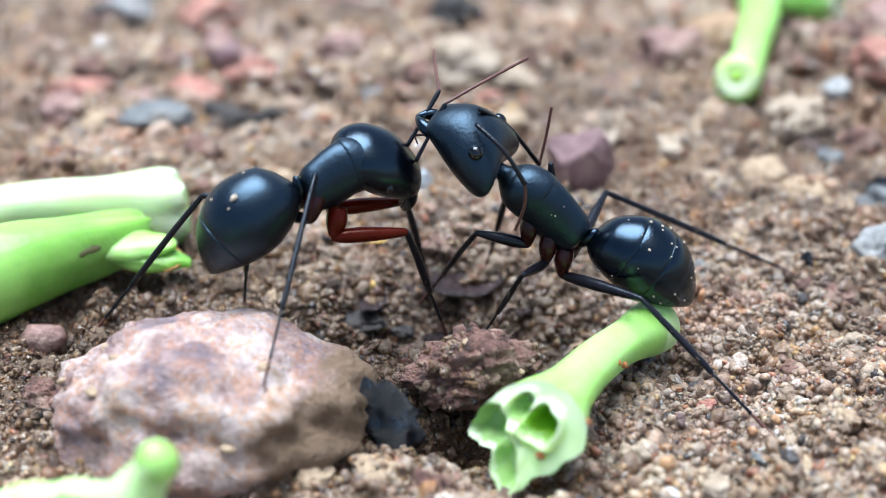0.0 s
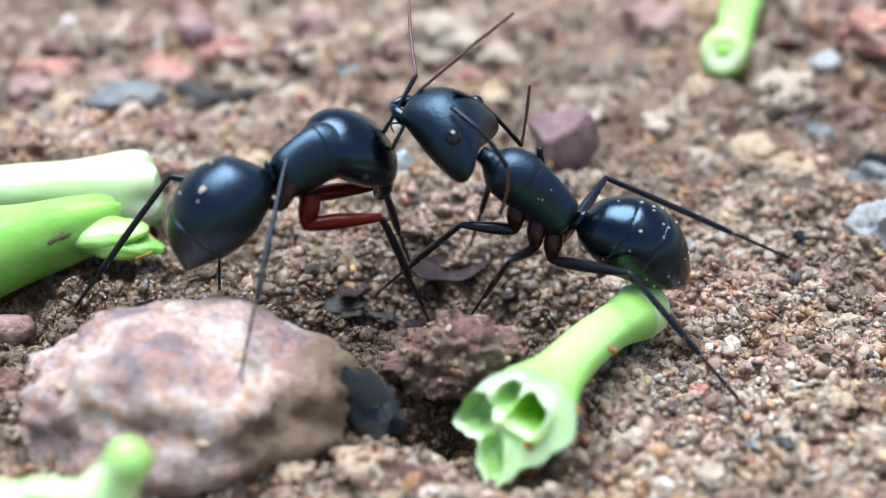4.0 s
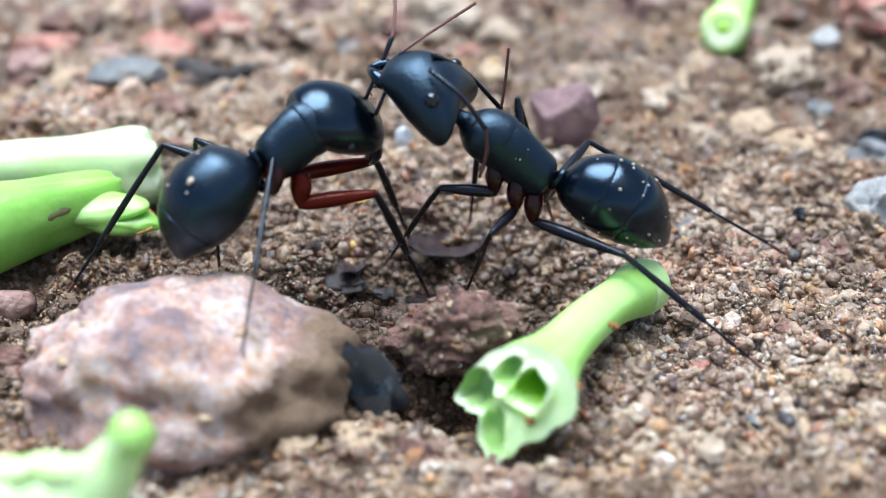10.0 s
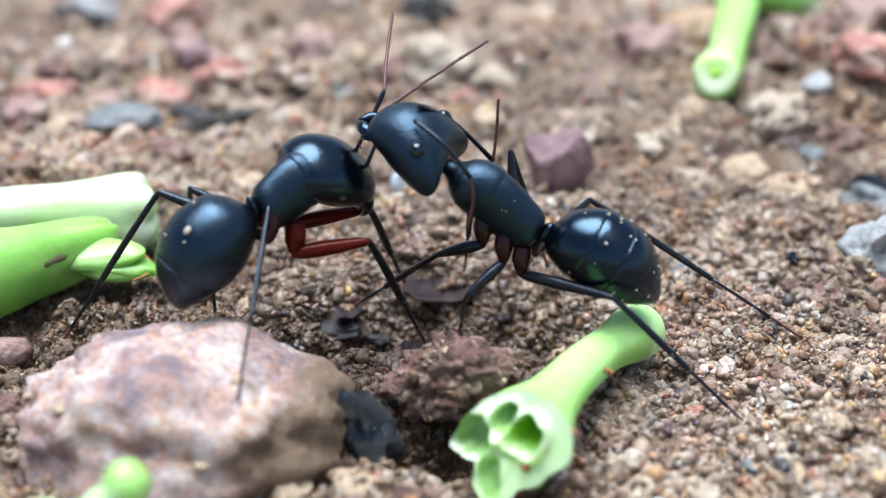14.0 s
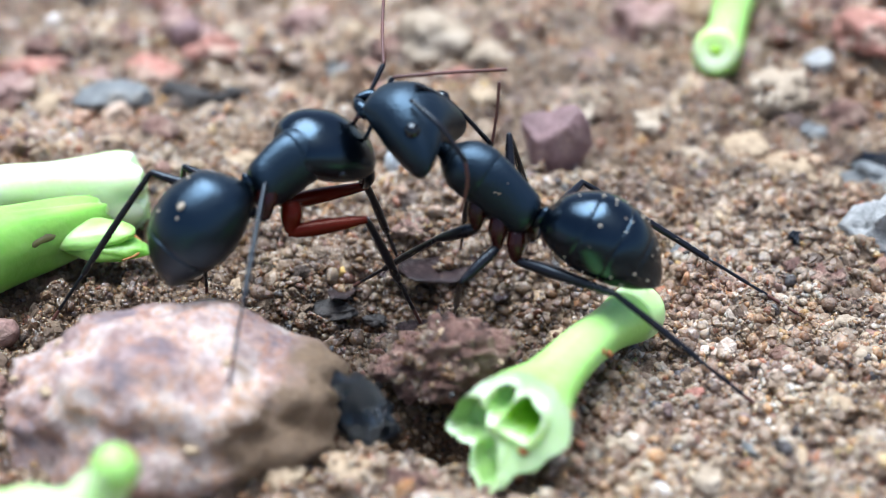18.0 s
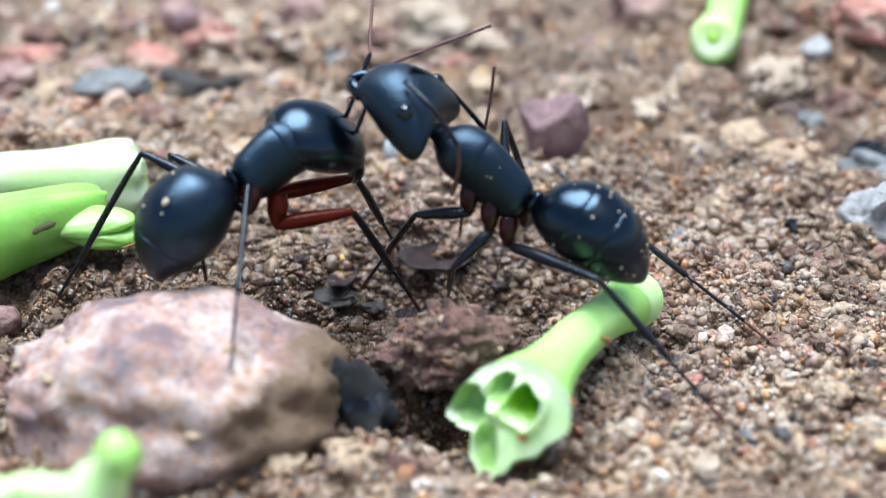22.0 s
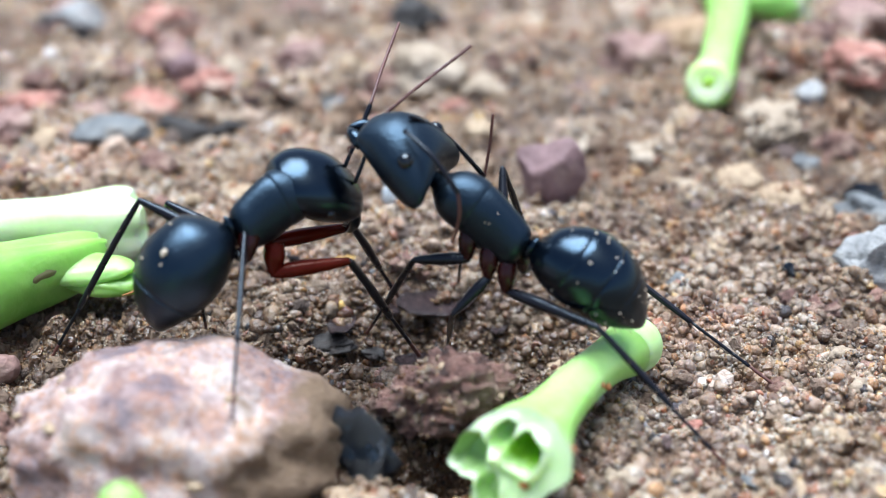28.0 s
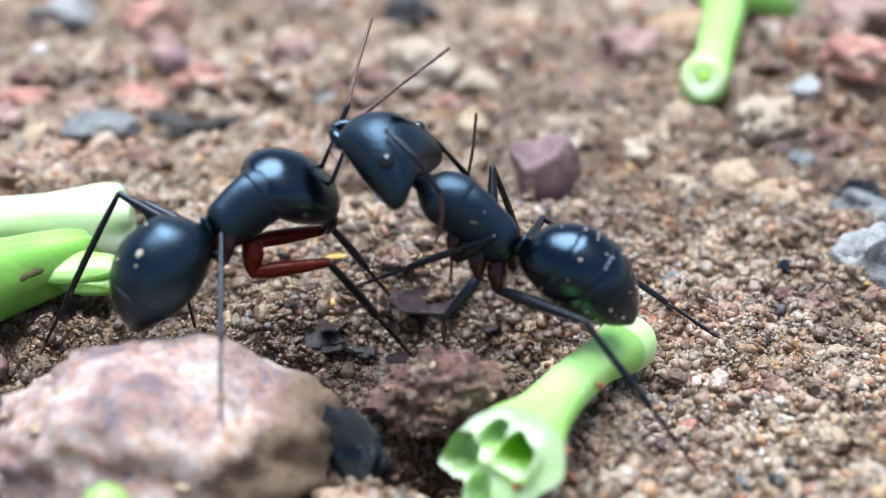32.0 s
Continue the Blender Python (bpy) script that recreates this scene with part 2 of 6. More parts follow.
TAN_STONE = stone_material("tan_sand_clod", [(0.3, (0.22, 0.14, 0.085)), (0.55, (0.40, 0.29, 0.185)), (0.75, (0.5, 0.38, 0.26))], 0.6)
PALE_STONE = stone_material("pale_beige_stone", [(0.3, (0.19, 0.135, 0.09)), (0.5, (0.34, 0.26, 0.185)), (0.72, (0.46, 0.38, 0.30))], 0.5)
ROSE_STONE = stone_material("faded_rose_rock", [(0.3, (0.16, 0.085, 0.075)), (0.5, (0.27, 0.155, 0.13)), (0.7, (0.38, 0.27, 0.21))], 0.4)
AMBER_STONE = stone_material("orange_brown_rock", [(0.3, (0.17, 0.095, 0.05)), (0.5, (0.30, 0.185, 0.105)), (0.7, (0.40, 0.30, 0.21))], 0.4)
PALE_GREY = stone_material("pale_speckled_stone", [(0.3, (0.15, 0.15, 0.15)), (0.5, (0.29, 0.285, 0.28)), (0.7, (0.46, 0.44, 0.41))], 1.0)
WET_RED = stone_material("wet_red_stone", [(0.3, (0.05, 0.012, 0.010)), (0.5, (0.16, 0.045, 0.035)), (0.7, (0.26, 0.10, 0.08))], 1.2, 0.15)
QUARTZ = stone_material("clear_quartz", [(0.3, (0.30, 0.33, 0.35)), (0.7, (0.5, 0.53, 0.55))], 1.5, 0.12, 0.00003, 0.3)
DEBRIS = stone_material("charred_debris", [(0.3, (0.008, 0.006, 0.006)), (0.6, (0.03, 0.022, 0.018)), (0.8, (0.09, 0.06, 0.045))], 1.0, 0.6)
LITTER = stone_material("wet_leaf_litter", [(0.3, (0.022, 0.014, 0.014)), (0.6, (0.065, 0.042, 0.042)), (0.8, (0.14, 0.10, 0.09))], 1.6, 0.2, 0.0004)
STRAW = stone_material("yellow_straw", [(0.3, (0.45, 0.25, 0.05)), (0.7, (0.6, 0.4, 0.12))], 1.2, 0.5)
GREEN = green_material("pale_green_flesh", (0.32, 0.55, 0.17), (0.22, 0.45, 0.08), 0.80)
GREEN_INSIDE = green_material("deep_green_throat", (0.34, 0.66, 0.05), (0.20, 0.52, 0.02))
GREEN_WHITE = green_material("creamy_green_flesh", (0.55, 0.64, 0.40), (0.41, 0.58, 0.19))
GREEN_BRIGHT = green_material("bright_leaf_green", (0.23, 0.45, 0.09), (0.10, 0.29, 0.03))
GREEN_PALE = green_material("whitish_green_tip", (0.50, 0.66, 0.36), (0.37, 0.58, 0.21))
SHELL = shell_material("black_chitin", (0.0004, 0.0008, 0.0016), 0.20, 0.0, 14.0, 0.25, 0.55, (0.45, 0.72, 1.0))
MATT_SHELL = shell_material("dull_black_chitin", (0.0006, 0.0010, 0.0018), 0.40, 0.0, 9.0, 0.5, 0.62, (0.42, 0.70, 1.0))
SATIN_SHELL = shell_material("satin_black_chitin", (0.0005, 0.0009, 0.0017), 0.32, 0.0, 11.0, 0.5, 0.62, (0.42, 0.70, 1.0))
LEG = shell_material("dark_leg_chitin", (0.005, 0.004, 0.006), 0.28, 0.0, 14.0, 0.25, 0.3)
RED_LEG = shell_material("dark_red_leg_chitin", (0.050, 0.004, 0.0015), 0.2, 0.0, 14.0, 0.25, 0.16, (1, 0.6, 0.5))
COXA = shell_material("blackish_red_leg_base", (0.020, 0.0028, 0.002), 0.25, 0.0, 14.0, 0.3, 0.25)
FEELER = shell_material("reddish_brown_feeler", (0.09, 0.032, 0.022), 0.45)
EYE = shell_material("glossy_black_eye", (0.001, 0.001, 0.0015), 0.06, 0.3, 30.0, 0.05)
MEMBRANE = shell_material("tan_joint_membrane", (0.22, 0.16, 0.09), 0.5)
BROWN_HOLLOW = green_material("brown_hollow_dark", (0.12, 0.12, 0.04), (0.07, 0.055, 0.025))
RUST = stone_material("rust_blemish", [(0.3, (0.36, 0.11, 0.03)), (0.7, (0.55, 0.24, 0.08))], 2.0)
DUST = stone_material("pale_dust_speck", [(0.3, (0.45, 0.36, 0.26)), (0.7, (0.7, 0.6, 0.48))], 3.0)


# ---- mesh helpers: everything below is modelled in millimetres ----
def solid(name, verts, faces, mat, parent=None, label="", smooth=True):
    me = bpy.data.meshes.new(name)
    me.from_pydata([(x * MM, y * MM, z * MM) for x, y, z in verts], [], faces)
    me.materials.append(mat)
    if smooth:
        me.polygons.foreach_set("use_smooth", [True] * len(me.polygons))
    ob = new(name, me)
    ob.parent = parent
    return tagged(ob, label)


def rings(sections, close=True):
    """Verts and faces of a skin over equal rings of points."""
    n = len(sections[0])
    verts = [p for ring in sections for p in ring]
    faces = [(i * n + j, i * n + (j + 1) % n, (i + 1) * n + (j + 1) % n, (i + 1) * n + j) for i in range(len(sections) - 1) for j in range(n)]
    if close:
        for base, ring, flip in ((0, sections[0], True), ((len(sections) - 1) * n, sections[-1], False)):
            c = len(verts)
            verts.append(tuple(sum(p[k] for p in ring) / n for k in range(3)))
            faces += [((base + (j + 1) % n, base + j, c) if flip else (base + j, base + (j + 1) % n, c)) for j in range(n)]
    return verts, faces


def spline(points, count):
    """Catmull-Rom through points of any length, evenly in index."""
    out = []
    m = len(points) - 1
    for k in range(count):
        u = k / (count - 1) * m
        i = min(int(u), m - 1)
        f = u - i
        p0, p1, p2, p3 = (np.array(points[min(max(i + d, 0), m)], float) for d in (-1, 0, 1, 2))
        out.append(0.5 * (2 * p1 + (p2 - p0) * f + (2 * p0 - 5 * p1 + 4 * p2 - p3) * f * f + (3 * p1 - p0 - 3 * p2 + p3) * f ** 3))
    return out


def tube(points, n=10, count=14, wobble=0.0, close=True):
    """A skin along rows of x, y, z, radius."""
    pts = spline(points, count)
    frame_up = Vector((0.13, 0.2, 1))
    sections = []
    for k, p in enumerate(pts):
        a, b = pts[max(k - 1, 0)], pts[min(k + 1, count - 1)]
        ahead = Vector(b[:3] - a[:3]).normalized()
        side = ahead.cross(frame_up).normalized()
        up = side.cross(ahead)
        ring = []
        for j in range(n):
            t = 2 * math.pi * j / n
            r = max(p[3], 0.004) * (1 + wobble * noise.noise(Vector((p[0] * 1.3 + 3 * math.cos(t), p[1] * 1.3 + 3 * math.sin(t), p[2]))))
            ring.append(tuple(Vector(p[:3]) + side * (r * math.cos(t)) + up * (r * math.sin(t))))
        sections.append(ring)
    return rings(sections, close)


def lathe(rows, n=24, count=28):
    """A body along x from rows of x, half width, half height, height of its centre line."""
    sections = []
    for x, w, h, z in spline(rows, count):
        sections.append([(x, max(w, 0.01) * math.cos(2 * math.pi * j / n), z + max(h, 0.01) * math.sin(2 * math.pi * j / n)) for j in range(n)])
    return rings(sections)


def lump(size, seed, rough=0.25, detail=4, scale=1.0, cuts=0):
    """A stone: a ball stretched to the half sizes, made uneven, with a few flat cuts."""
    bm = bmesh.new()
    bmesh.ops.create_icosphere(bm, subdivisions=detail, radius=1)
    rnd = random.Random(seed)
    planes = [(Vector((rnd.uniform(-1, 1), rnd.uniform(-1, 1), rnd.uniform(-0.6, 1))).normalized(), rnd.uniform(0.55, 0.85)) for _ in range(cuts)]
    off = Vector((seed * 7.3, seed * 3.1, seed * 1.7))
    verts = []
    for v in bm.verts:
        p = v.co.copy()
        for nn, d in planes:
            over = p.dot(nn) - d
            if over > 0:
                p -= nn * over
        k = 1 + rough * noise.fractal(p * 1.4 * scale + off, 1.0, 2.0, 5) * 0.8
        k += rough * 0.30 * noise.noise(p * 6 * scale + off) + rough * 0.18 * noise.noise(p * 14 * scale + off)
        verts.append((p.x * k * size[0], p.y * k * size[1], p.z * k * size[2]))
    faces = [[v.index for v in f.verts] for f in bm.faces]
    bm.free()
    return verts, faces


# ---- ground ----
def ground_height(x, y):
    """Height of the soil in millimetres."""
    p = Vector((x, y, 0))
    h = 0.6 * noise.fractal(p * 0.11 + Vector((5, 2, 0)), 1.0, 2.0, 3) + 0.42 * noise.fractal(p * 0.38, 0.8, 2.0, 4)
    h += 0.75 * noise.turbulence(p * 0.75 + Vector((9, 1, 0)), 3, True) - 0.36
    h += 0.62 * (0.42 - abs(noise.noise(p * 0.55 + Vector((3, 8, 0))))) + 0.30 * noise.noise(p * 1.9)
    h -= 0.6 * math.exp(-((x - 1.9) / 2.0) ** 2 - ((y + 10.8) / 1.6) ** 2)
    h -= 1.5 * math.exp(-((x - 1.2) / 3.4) ** 2 - ((y + 1.6) / 2.6) ** 2)
    h -= 0.9 * math.exp(-((x + 2.6) / 2.2) ** 2 - ((y + 1.8) / 1.6) ** 2)
    h -= 1.3 * math.exp(-((x + 4.6) / 1.3) ** 2 - ((y + 2.7) / 0.9) ** 2)
    h -= 1.0 * math.exp(-((x - 3.6) / 1.3) ** 2 - ((y + 3.4) / 1.0) ** 2)
    h -= 3.0 * math.exp(-((x - 0.1) / 1.7) ** 2 - ((y + 8.2) / 0.95) ** 2)
    h += 0.8 * math.exp(-((x - 3.5) / 4.0) ** 2 - ((y - 4.0) / 3.0) ** 2)
    h += 1.6 * math.exp(-((x - 18) / 4.0) ** 2 - ((y - 15) / 4.0) ** 2)
    h += 1.0 * math.exp(-((x - 15) / 3.0) ** 2 - ((y + 9) / 3.0) ** 2)
    h += 0.7 * math.exp(-((x + 14) / 5.0) ** 2 - ((y - 9) / 2.0) ** 2)
    return h


def ground():
    xs = np.concatenate([-np.geomspace(20000, 32, 14), np.arange(-30, 30.01, 0.2), np.geomspace(32, 20000, 14)])
    ys = np.concatenate([-np.geomspace(20000, 22, 14), np.arange(-20, 42.01, 0.2), np.geomspace(44, 20000, 14)])
    verts = []
    for y in ys:
        for x in xs:
            near = abs(x) < 31 and -21 < y < 43
            verts.append((x, y, ground_height(x, y) if near else ground_height(max(min(x, 30), -30), max(min(y, 42), -20))))
    w = len(xs)
    faces = [(j * w + i, j * w + i + 1, (j + 1) * w + i + 1, (j + 1) * w + i) for j in range(len(ys) - 1) for i in range(w - 1)]
    tagged(solid("ground", verts, faces, SOIL, None, "damp brown sandy soil with scattered grit and crumbs"), kind="structure", category="ground")


def scatter(name, label, category, mat, count, seed, detail, place, size, jag, sink, smooth):
    """One mesh of many loose pieces on the soil."""
    rnd, gen = random.Random(seed), np.random.default_rng(seed)
    bm = bmesh.new()
    bmesh.ops.create_icosphere(bm, subdivisions=detail, radius=1)
    unit = np.array([v.co[:] for v in bm.verts])
    tris = np.array([[v.index for v in f.verts] for f in bm.faces])
    bm.free()
    verts, faces = np.empty((count, len(unit), 3)), np.empty((count, len(tris), 3), int)
    for k in range(count):
        x, y = place(rnd)
        s = size(rnd, x, y)
        shape = unit * (1 + gen.uniform(-jag, jag, (len(unit), 1))) * gen.uniform(0.55, 1.35, 3)
        turn = np.array(Euler((rnd.uniform(0, 6.3), rnd.uniform(0, 6.3), rnd.uniform(0, 6.3))).to_matrix())
        verts[k] = shape @ turn * s + (x, y, ground_height(x, y) + s * rnd.uniform(*sink))
        faces[k] = tris + k * len(unit)
    me = bpy.data.meshes.new(name)
    me.from_pydata((verts.reshape(-1, 3) * MM).tolist(), [], faces.reshape(-1, 3).tolist())
    me.materials.append(mat)
    me.polygons.foreach_set("use_smooth", [smooth] * len(me.polygons))
    tagged(new(name, me), label, category, kind="stuff")


def sand():
    """Loose grains and crumbs, thinner away from the middle."""
    def near(rnd):
        return (rnd.uniform(-16, 16), rnd.uniform(-13.5, 9)) if rnd.random() < 0.66 else (rnd.uniform(-26, 26), rnd.uniform(5, 32))

    def middle(rnd):
        return rnd.uniform(-6.5, 13), rnd.uniform(-7.5, 3.0)

    def front(rnd):
        return rnd.uniform(-7, 16), rnd.uniform(-12, 7)

    def large(rnd, x, y):
        return min(0.34, 0.15 * math.exp(rnd.gauss(0.1, 0.35)))

    def fine(rnd, x, y):
        return min(0.26, 0.072 * math.exp(rnd.gauss(0.12, 0.42))) * (1.35 if y > 10 else 1)

    def coarse(rnd, x, y):
        return min(0.9, 0.17 * math.exp(rnd.gauss(0.1, 0.5)) * 1.5) if y > 10 else min(0.36, 0.15 * math.exp(rnd.gauss(0.1, 0.45)))

    scatter("sand", "loose tan, amber and reddish sand grains on the soil", "sand", GRAIN, 66000, 4, 1, near, fine, 0.34, (-1.0, 0.45), True)
    scatter("sharp_sand", "sharp-edged glinting sand grains on the soil", "sand", GRAIN, 44000, 14, 1, near, fine, 0.34, (-1.0, 0.45), False)
    scatter("wet_sand", "angular translucent amber sand grains round the damp hollow", "sand", GRAIN, 9000, 24, 2, middle, fine, 0.20, (-0.9, 0.7), True)
    scatter("quartz_sand", "coarse honey-coloured and whitish quartz grains in the sand", "sand", GRAIN, 2600, 34, 2, front, large, 0.16, (-0.7, 0.5), True)
    scatter("crumbs", "small crumbly lumps of brown, tan and reddish soil", "soil crumbs", CRUMB, 3600, 6, 2, near, coarse, 0.24, (-0.9, -0.1), False)


# ---- stones, clods and litter ----
def stone(name, x, y, size, mat, label, category="stone", seed=1, rough=0.25, cuts=3, sink=0.35, turn=0.0, detail=4, scale=1.0, facets=False):
    """A stone that lies partly sunk in the soil; size holds the half sizes."""
    ob = solid(name, *lump(size, seed, rough, detail, scale, cuts), mat, None, label, not facets)
    ob.matrix_basis = pose(x * MM, y * MM, (ground_height(x, y) + size[2] * (1 - 2 * sink)) * MM, 0, 0, turn)
    return tagged(ob, category=category)


def stones():
    """All stones and clods; the crumbly ones carry sand on top."""
    sandy = []
    rock = stone("rock", -7.5, -8.4, (4.9, 3.4, 3.0), PINK_ROCK, "large pinkish laterite rock with purple patches, half sunk", "rock", 3, 0.22, 0, 0.36, -6, 5)
    stone("black_stone", -2.3, -7.9, (1.2, 1.1, 1.75), BLACK_STONE, "angular blue-black stone with glinting faces", seed=5, cuts=7, rough=0.6, turn=20, detail=3, scale=1.5, facets=True)
    clod = stone("clod", 0.15, -6.5, (1.95, 1.15, 1.35), BROWN_STONE, "crumbly reddish-brown clod of soil", "clod", 9, 0.6, 3, -0.08, 0, 5, 1.5)
    stone("purple_stone", 4.7, 8.2, (1.35, 1.2, 1.9), PURPLE_STONE, "dull purple stone with a flat top", seed=12, cuts=6, rough=0.14, sink=0.2)
    stone("grey_stone", -13.4, 12.6, (1.7, 0.9, 0.55), GREY_STONE, "flat blue-grey stone half buried in sand", seed=14, cuts=4)
    stone("quartz_grain", -1.5, 6.6, (0.42, 0.4, 0.6), QUARTZ, "clear glinting quartz grain in sand", "grain", 15, 0.12, 6)
    stone("pebble", -14.2, -3.6, (0.75, 0.65, 0.6), ROSE_STONE, "small rounded reddish pebble", "pebble", 17, 0.15, 1)
    stone("red_clod", -12.57, 17.32, (1.5, 1.0, 0.8), RED_STONE, "crumbly brick-red clod on the sand", "clod", 20, 0.5, 2, 0.35, -45, 4)
    stone("red_clod", -9.78, 17.82, (1.35, 0.9, 0.7), RED_STONE, "small brick-red crumb on the sand", "clod", 21, 0.5, 3, 0.35, -8, 4)
    stone("red_clod", -17.46, 15.91, (1.5, 1.0, 0.9), RED_STONE, "reddish crumbly clod in pale sand", "clod", 22, 0.5, 4, 0.35, 29, 4)
    stone("red_clod", -11.68, 20.84, (1.5, 1.1, 0.9), ROSE_STONE, "faded pinkish clod on the sand", "clod", 23, 0.5, 5, 0.35, -24, 4)
    stone("red_clod", 1.09, 15.49, (0.65, 0.55, 0.45), RED_STONE, "small orange-red crumb on sand", "clod", 24, 0.5, 6, 0.35, 13, 4)
    stone("debris", -10.70, 14.90, (1.5, 0.9, 0.75), DEBRIS, "black charred debris in a hollow", "debris", 25, 0.5, 2, 0.35, -40, 4)
    stone("debris", -8.66, 14.32, (0.9, 0.5, 0.4), DEBRIS, "dark sliver of charred debris", "debris", 26, 0.5, 3, 0.35, -3, 4)
    stone("dark_stone", -4.41, 16.95, (0.81, 0.59, 0.36), GREY_STONE, "small dark grey stone in sand", "stone", 27, 0.5, 4, 0.35, 34, 4)
    stone("pale_stone", -0.37, 19.37, (1.96, 1.51, 1.06), PALE_STONE, "rounded pale beige stone in sand", "stone", 28, 0.5, 5, 0.35, -19, 4)
    stone("maroon_clod", -2.18, 19.04, (1.04, 0.87, 0.70), BROWN_STONE, "dark maroon clod beside a pale stone", "clod", 29, 0.5, 6, 0.35, 18, 4)
    stone("amber_rock", 12.2, 23.9, (2.0, 1.6, 1.5), AMBER_STONE, "blurred orange-brown rock behind the stalk", "rock", 61, 0.3, 3, 0.3, 20, 4)
    sandy.append(stone("brown_clod", 17.9, 18.6, (3.0, 2.1, 1.5), BROWN_STONE, "large crumbly reddish-brown clod of soil", "clod", 62, 0.5, 2, 0.4, 10, 4, 1.4))
    stone("white_grain", 16.1, 14.0, (0.75, 0.7, 0.7), PALE_GREY, "rounded milky quartz grain in sand", "grain", 63, 0.12, 4, 0.35)
    stone("dark_stone", 17.2, 8.0, (0.9, 0.7, 0.6), BLACK_STONE, "dark blue-black stone beside a grey one", "stone", 64, 0.3, 4)
    stone("red_crumb", -13.4, 25.6, (1.5, 1.0, 0.9), RED_STONE, "blurred brick-red lump far behind", "clod", 65, 0.4, 3)
    stone("maroon_stone", -11.3, 20.0, (1.1, 0.8, 0.7), PURPLE_STONE, "dull maroon stone among red clods", "stone", 66, 0.3, 4)
    stone("white_stone", -17.8, 26.2, (1.6, 1.1, 0.9), PALE_GREY, "blurred whitish grey stone far behind", "stone", 67, 0.3, 4)
    stone("red_pebble", -3.25, -2.35, (0.62, 0.36, 0.34), WET_RED, "wet glossy dark red pebble in the hollow", "pebble", 68, 0.25, 2, 0.25, 15)
    stone("yellow_grain", -3.2, 0.2, (0.2, 0.18, 0.2), STRAW, "tiny yellow grain in the hollow", "grain", 69, 0.2, 2, 0.2)
    stone("red_rock", 18.4, 14.8, (1.5, 1.2, 1.1), RED_STONE, "dull red weathered rock in sand", "rock", 30, 0.5, 2, 0.35, -35, 4)
    stone("pink_rock", 9.6, 21.3, (2.0, 1.5, 1.5), ROSE_STONE, "faded pink rock half sunk in sand", "rock", 31, 0.5, 3, 0.35, 2, 4)
    sandy.append(stone("tan_clod", 11.45, 13.86, (1.46, 1.11, 0.77), TAN_STONE, "yellowish tan clod of sand", "clod", 32, 0.5, 4, 0.35, 39, 4))
    stone("grey_rock", 16.96, 6.45, (1.31, 1.10, 0.88), GREY_STONE, "dark blue-grey stone with pale crust", "stone", 33, 0.5, 5, 0.35, -14, 4)
    stone("pale_grey_stone", 16.1, 1.7, (1.5, 1.5, 1.3), PALE_GREY, "speckled pale grey stone in sand", "stone", 34, 0.5, 6, 0.35, 23, 4)
    sandy.append(stone("red_clod", 13.19, -0.18, (1.02, 0.71, 0.39), BROWN_STONE, "flat dark red crumbly clod", "clod", 35, 0.5, 2, 0.35, -30, 4))
    stone("pink_pebble", 13.37, -3.18, (0.41, 0.37, 0.34), PALE_STONE, "smooth pinkish white pebble", "pebble", 36, 0.5, 3, 0.35, 7, 4)
    stone("grey_pebble", 8.85, 1.47, (0.57, 0.42, 0.27), GREY_STONE, "small dark grey pebble in sand", "pebble", 37, 0.5, 4, 0.35, 44, 4)
    stone("slate_chip", 12.72, 1.63, (0.28, 0.31, 0.33), BLACK_STONE, "tiny blue-black chip of stone", "stone chip", 38, 0.5, 5, 0.35, -9, 4)
    stone("white_pebble", 15.94, 13.86, (0.61, 0.54, 0.48), PALE_STONE, "whitish rounded pebble in sand", "pebble", 39, 0.5, 6, 0.35, 28, 4)
    stone("red_pebble", 8.00, -6.59, (0.35, 0.29, 0.24), RED_STONE, "small brick-red pebble in sand", "pebble", 40, 0.5, 2, 0.35, -25, 4)
    stone("beige_pebble", 5.35, -9.66, (0.46, 0.42, 0.39), PALE_STONE, "beige rounded pebble beside the flower", "pebble", 41, 0.5, 3, 0.35, 12, 4)
    stone("dark_pebble", 9.11, -9.66, (0.30, 0.25, 0.21), GREY_STONE, "small dark speckled pebble in sand", "pebble", 42, 0.5, 4, 0.35, -41, 4)
    stone("debris", -3.57, -1.02, (0.97, 0.61, 0.24), DEBRIS, "black glinting debris in the hollow", "debris", 43, 0.5, 5, 0.35, -4, 4)
    sandy.append(stone("red_clod", -3.54, -3.01, (0.90, 0.67, 0.44), BROWN_STONE, "reddish-brown crumbly clod in the hollow", "clod", 44, 0.5, 6, 0.35, 33, 4))
    stone("debris", -2.20, -1.17, (0.50, 0.36, 0.21), DEBRIS, "small charred crumb in the hollow", "debris", 45, 0.5, 2, 0.35, -20, 4)
    stone("black_pebble", 2.25, -3.45, (0.37, 0.30, 0.23), BLACK_STONE, "tiny black pebble in damp sand", "pebble", 46, 0.5, 3, 0.35, 17, 4)
    sandy.append(stone("dark_clod", -0.94, 2.27, (0.78, 0.59, 0.41), BROWN_STONE, "dark damp clod of soil", "clod", 47, 0.5, 4, 0.35, -36, 4))
    stone("orange_pebble", 7.05, -2.91, (0.26, 0.23, 0.20), TAN_STONE, "small orange grain on damp sand", "pebble", 48, 0.5, 5, 0.35, 1, 4)
    stone("yellow_pebble", 6.96, -9.66, (0.23, 0.20, 0.16), TAN_STONE, "small yellowish grain on the sand", "pebble", 49, 0.5, 6, 0.35, 38, 4)
    stone("grey_stone", 15.18, 9.83, (0.51, 0.40, 0.29), GREY_STONE, "small grey stone in the sand", "stone", 50, 0.5, 2, 0.35, -15, 4)
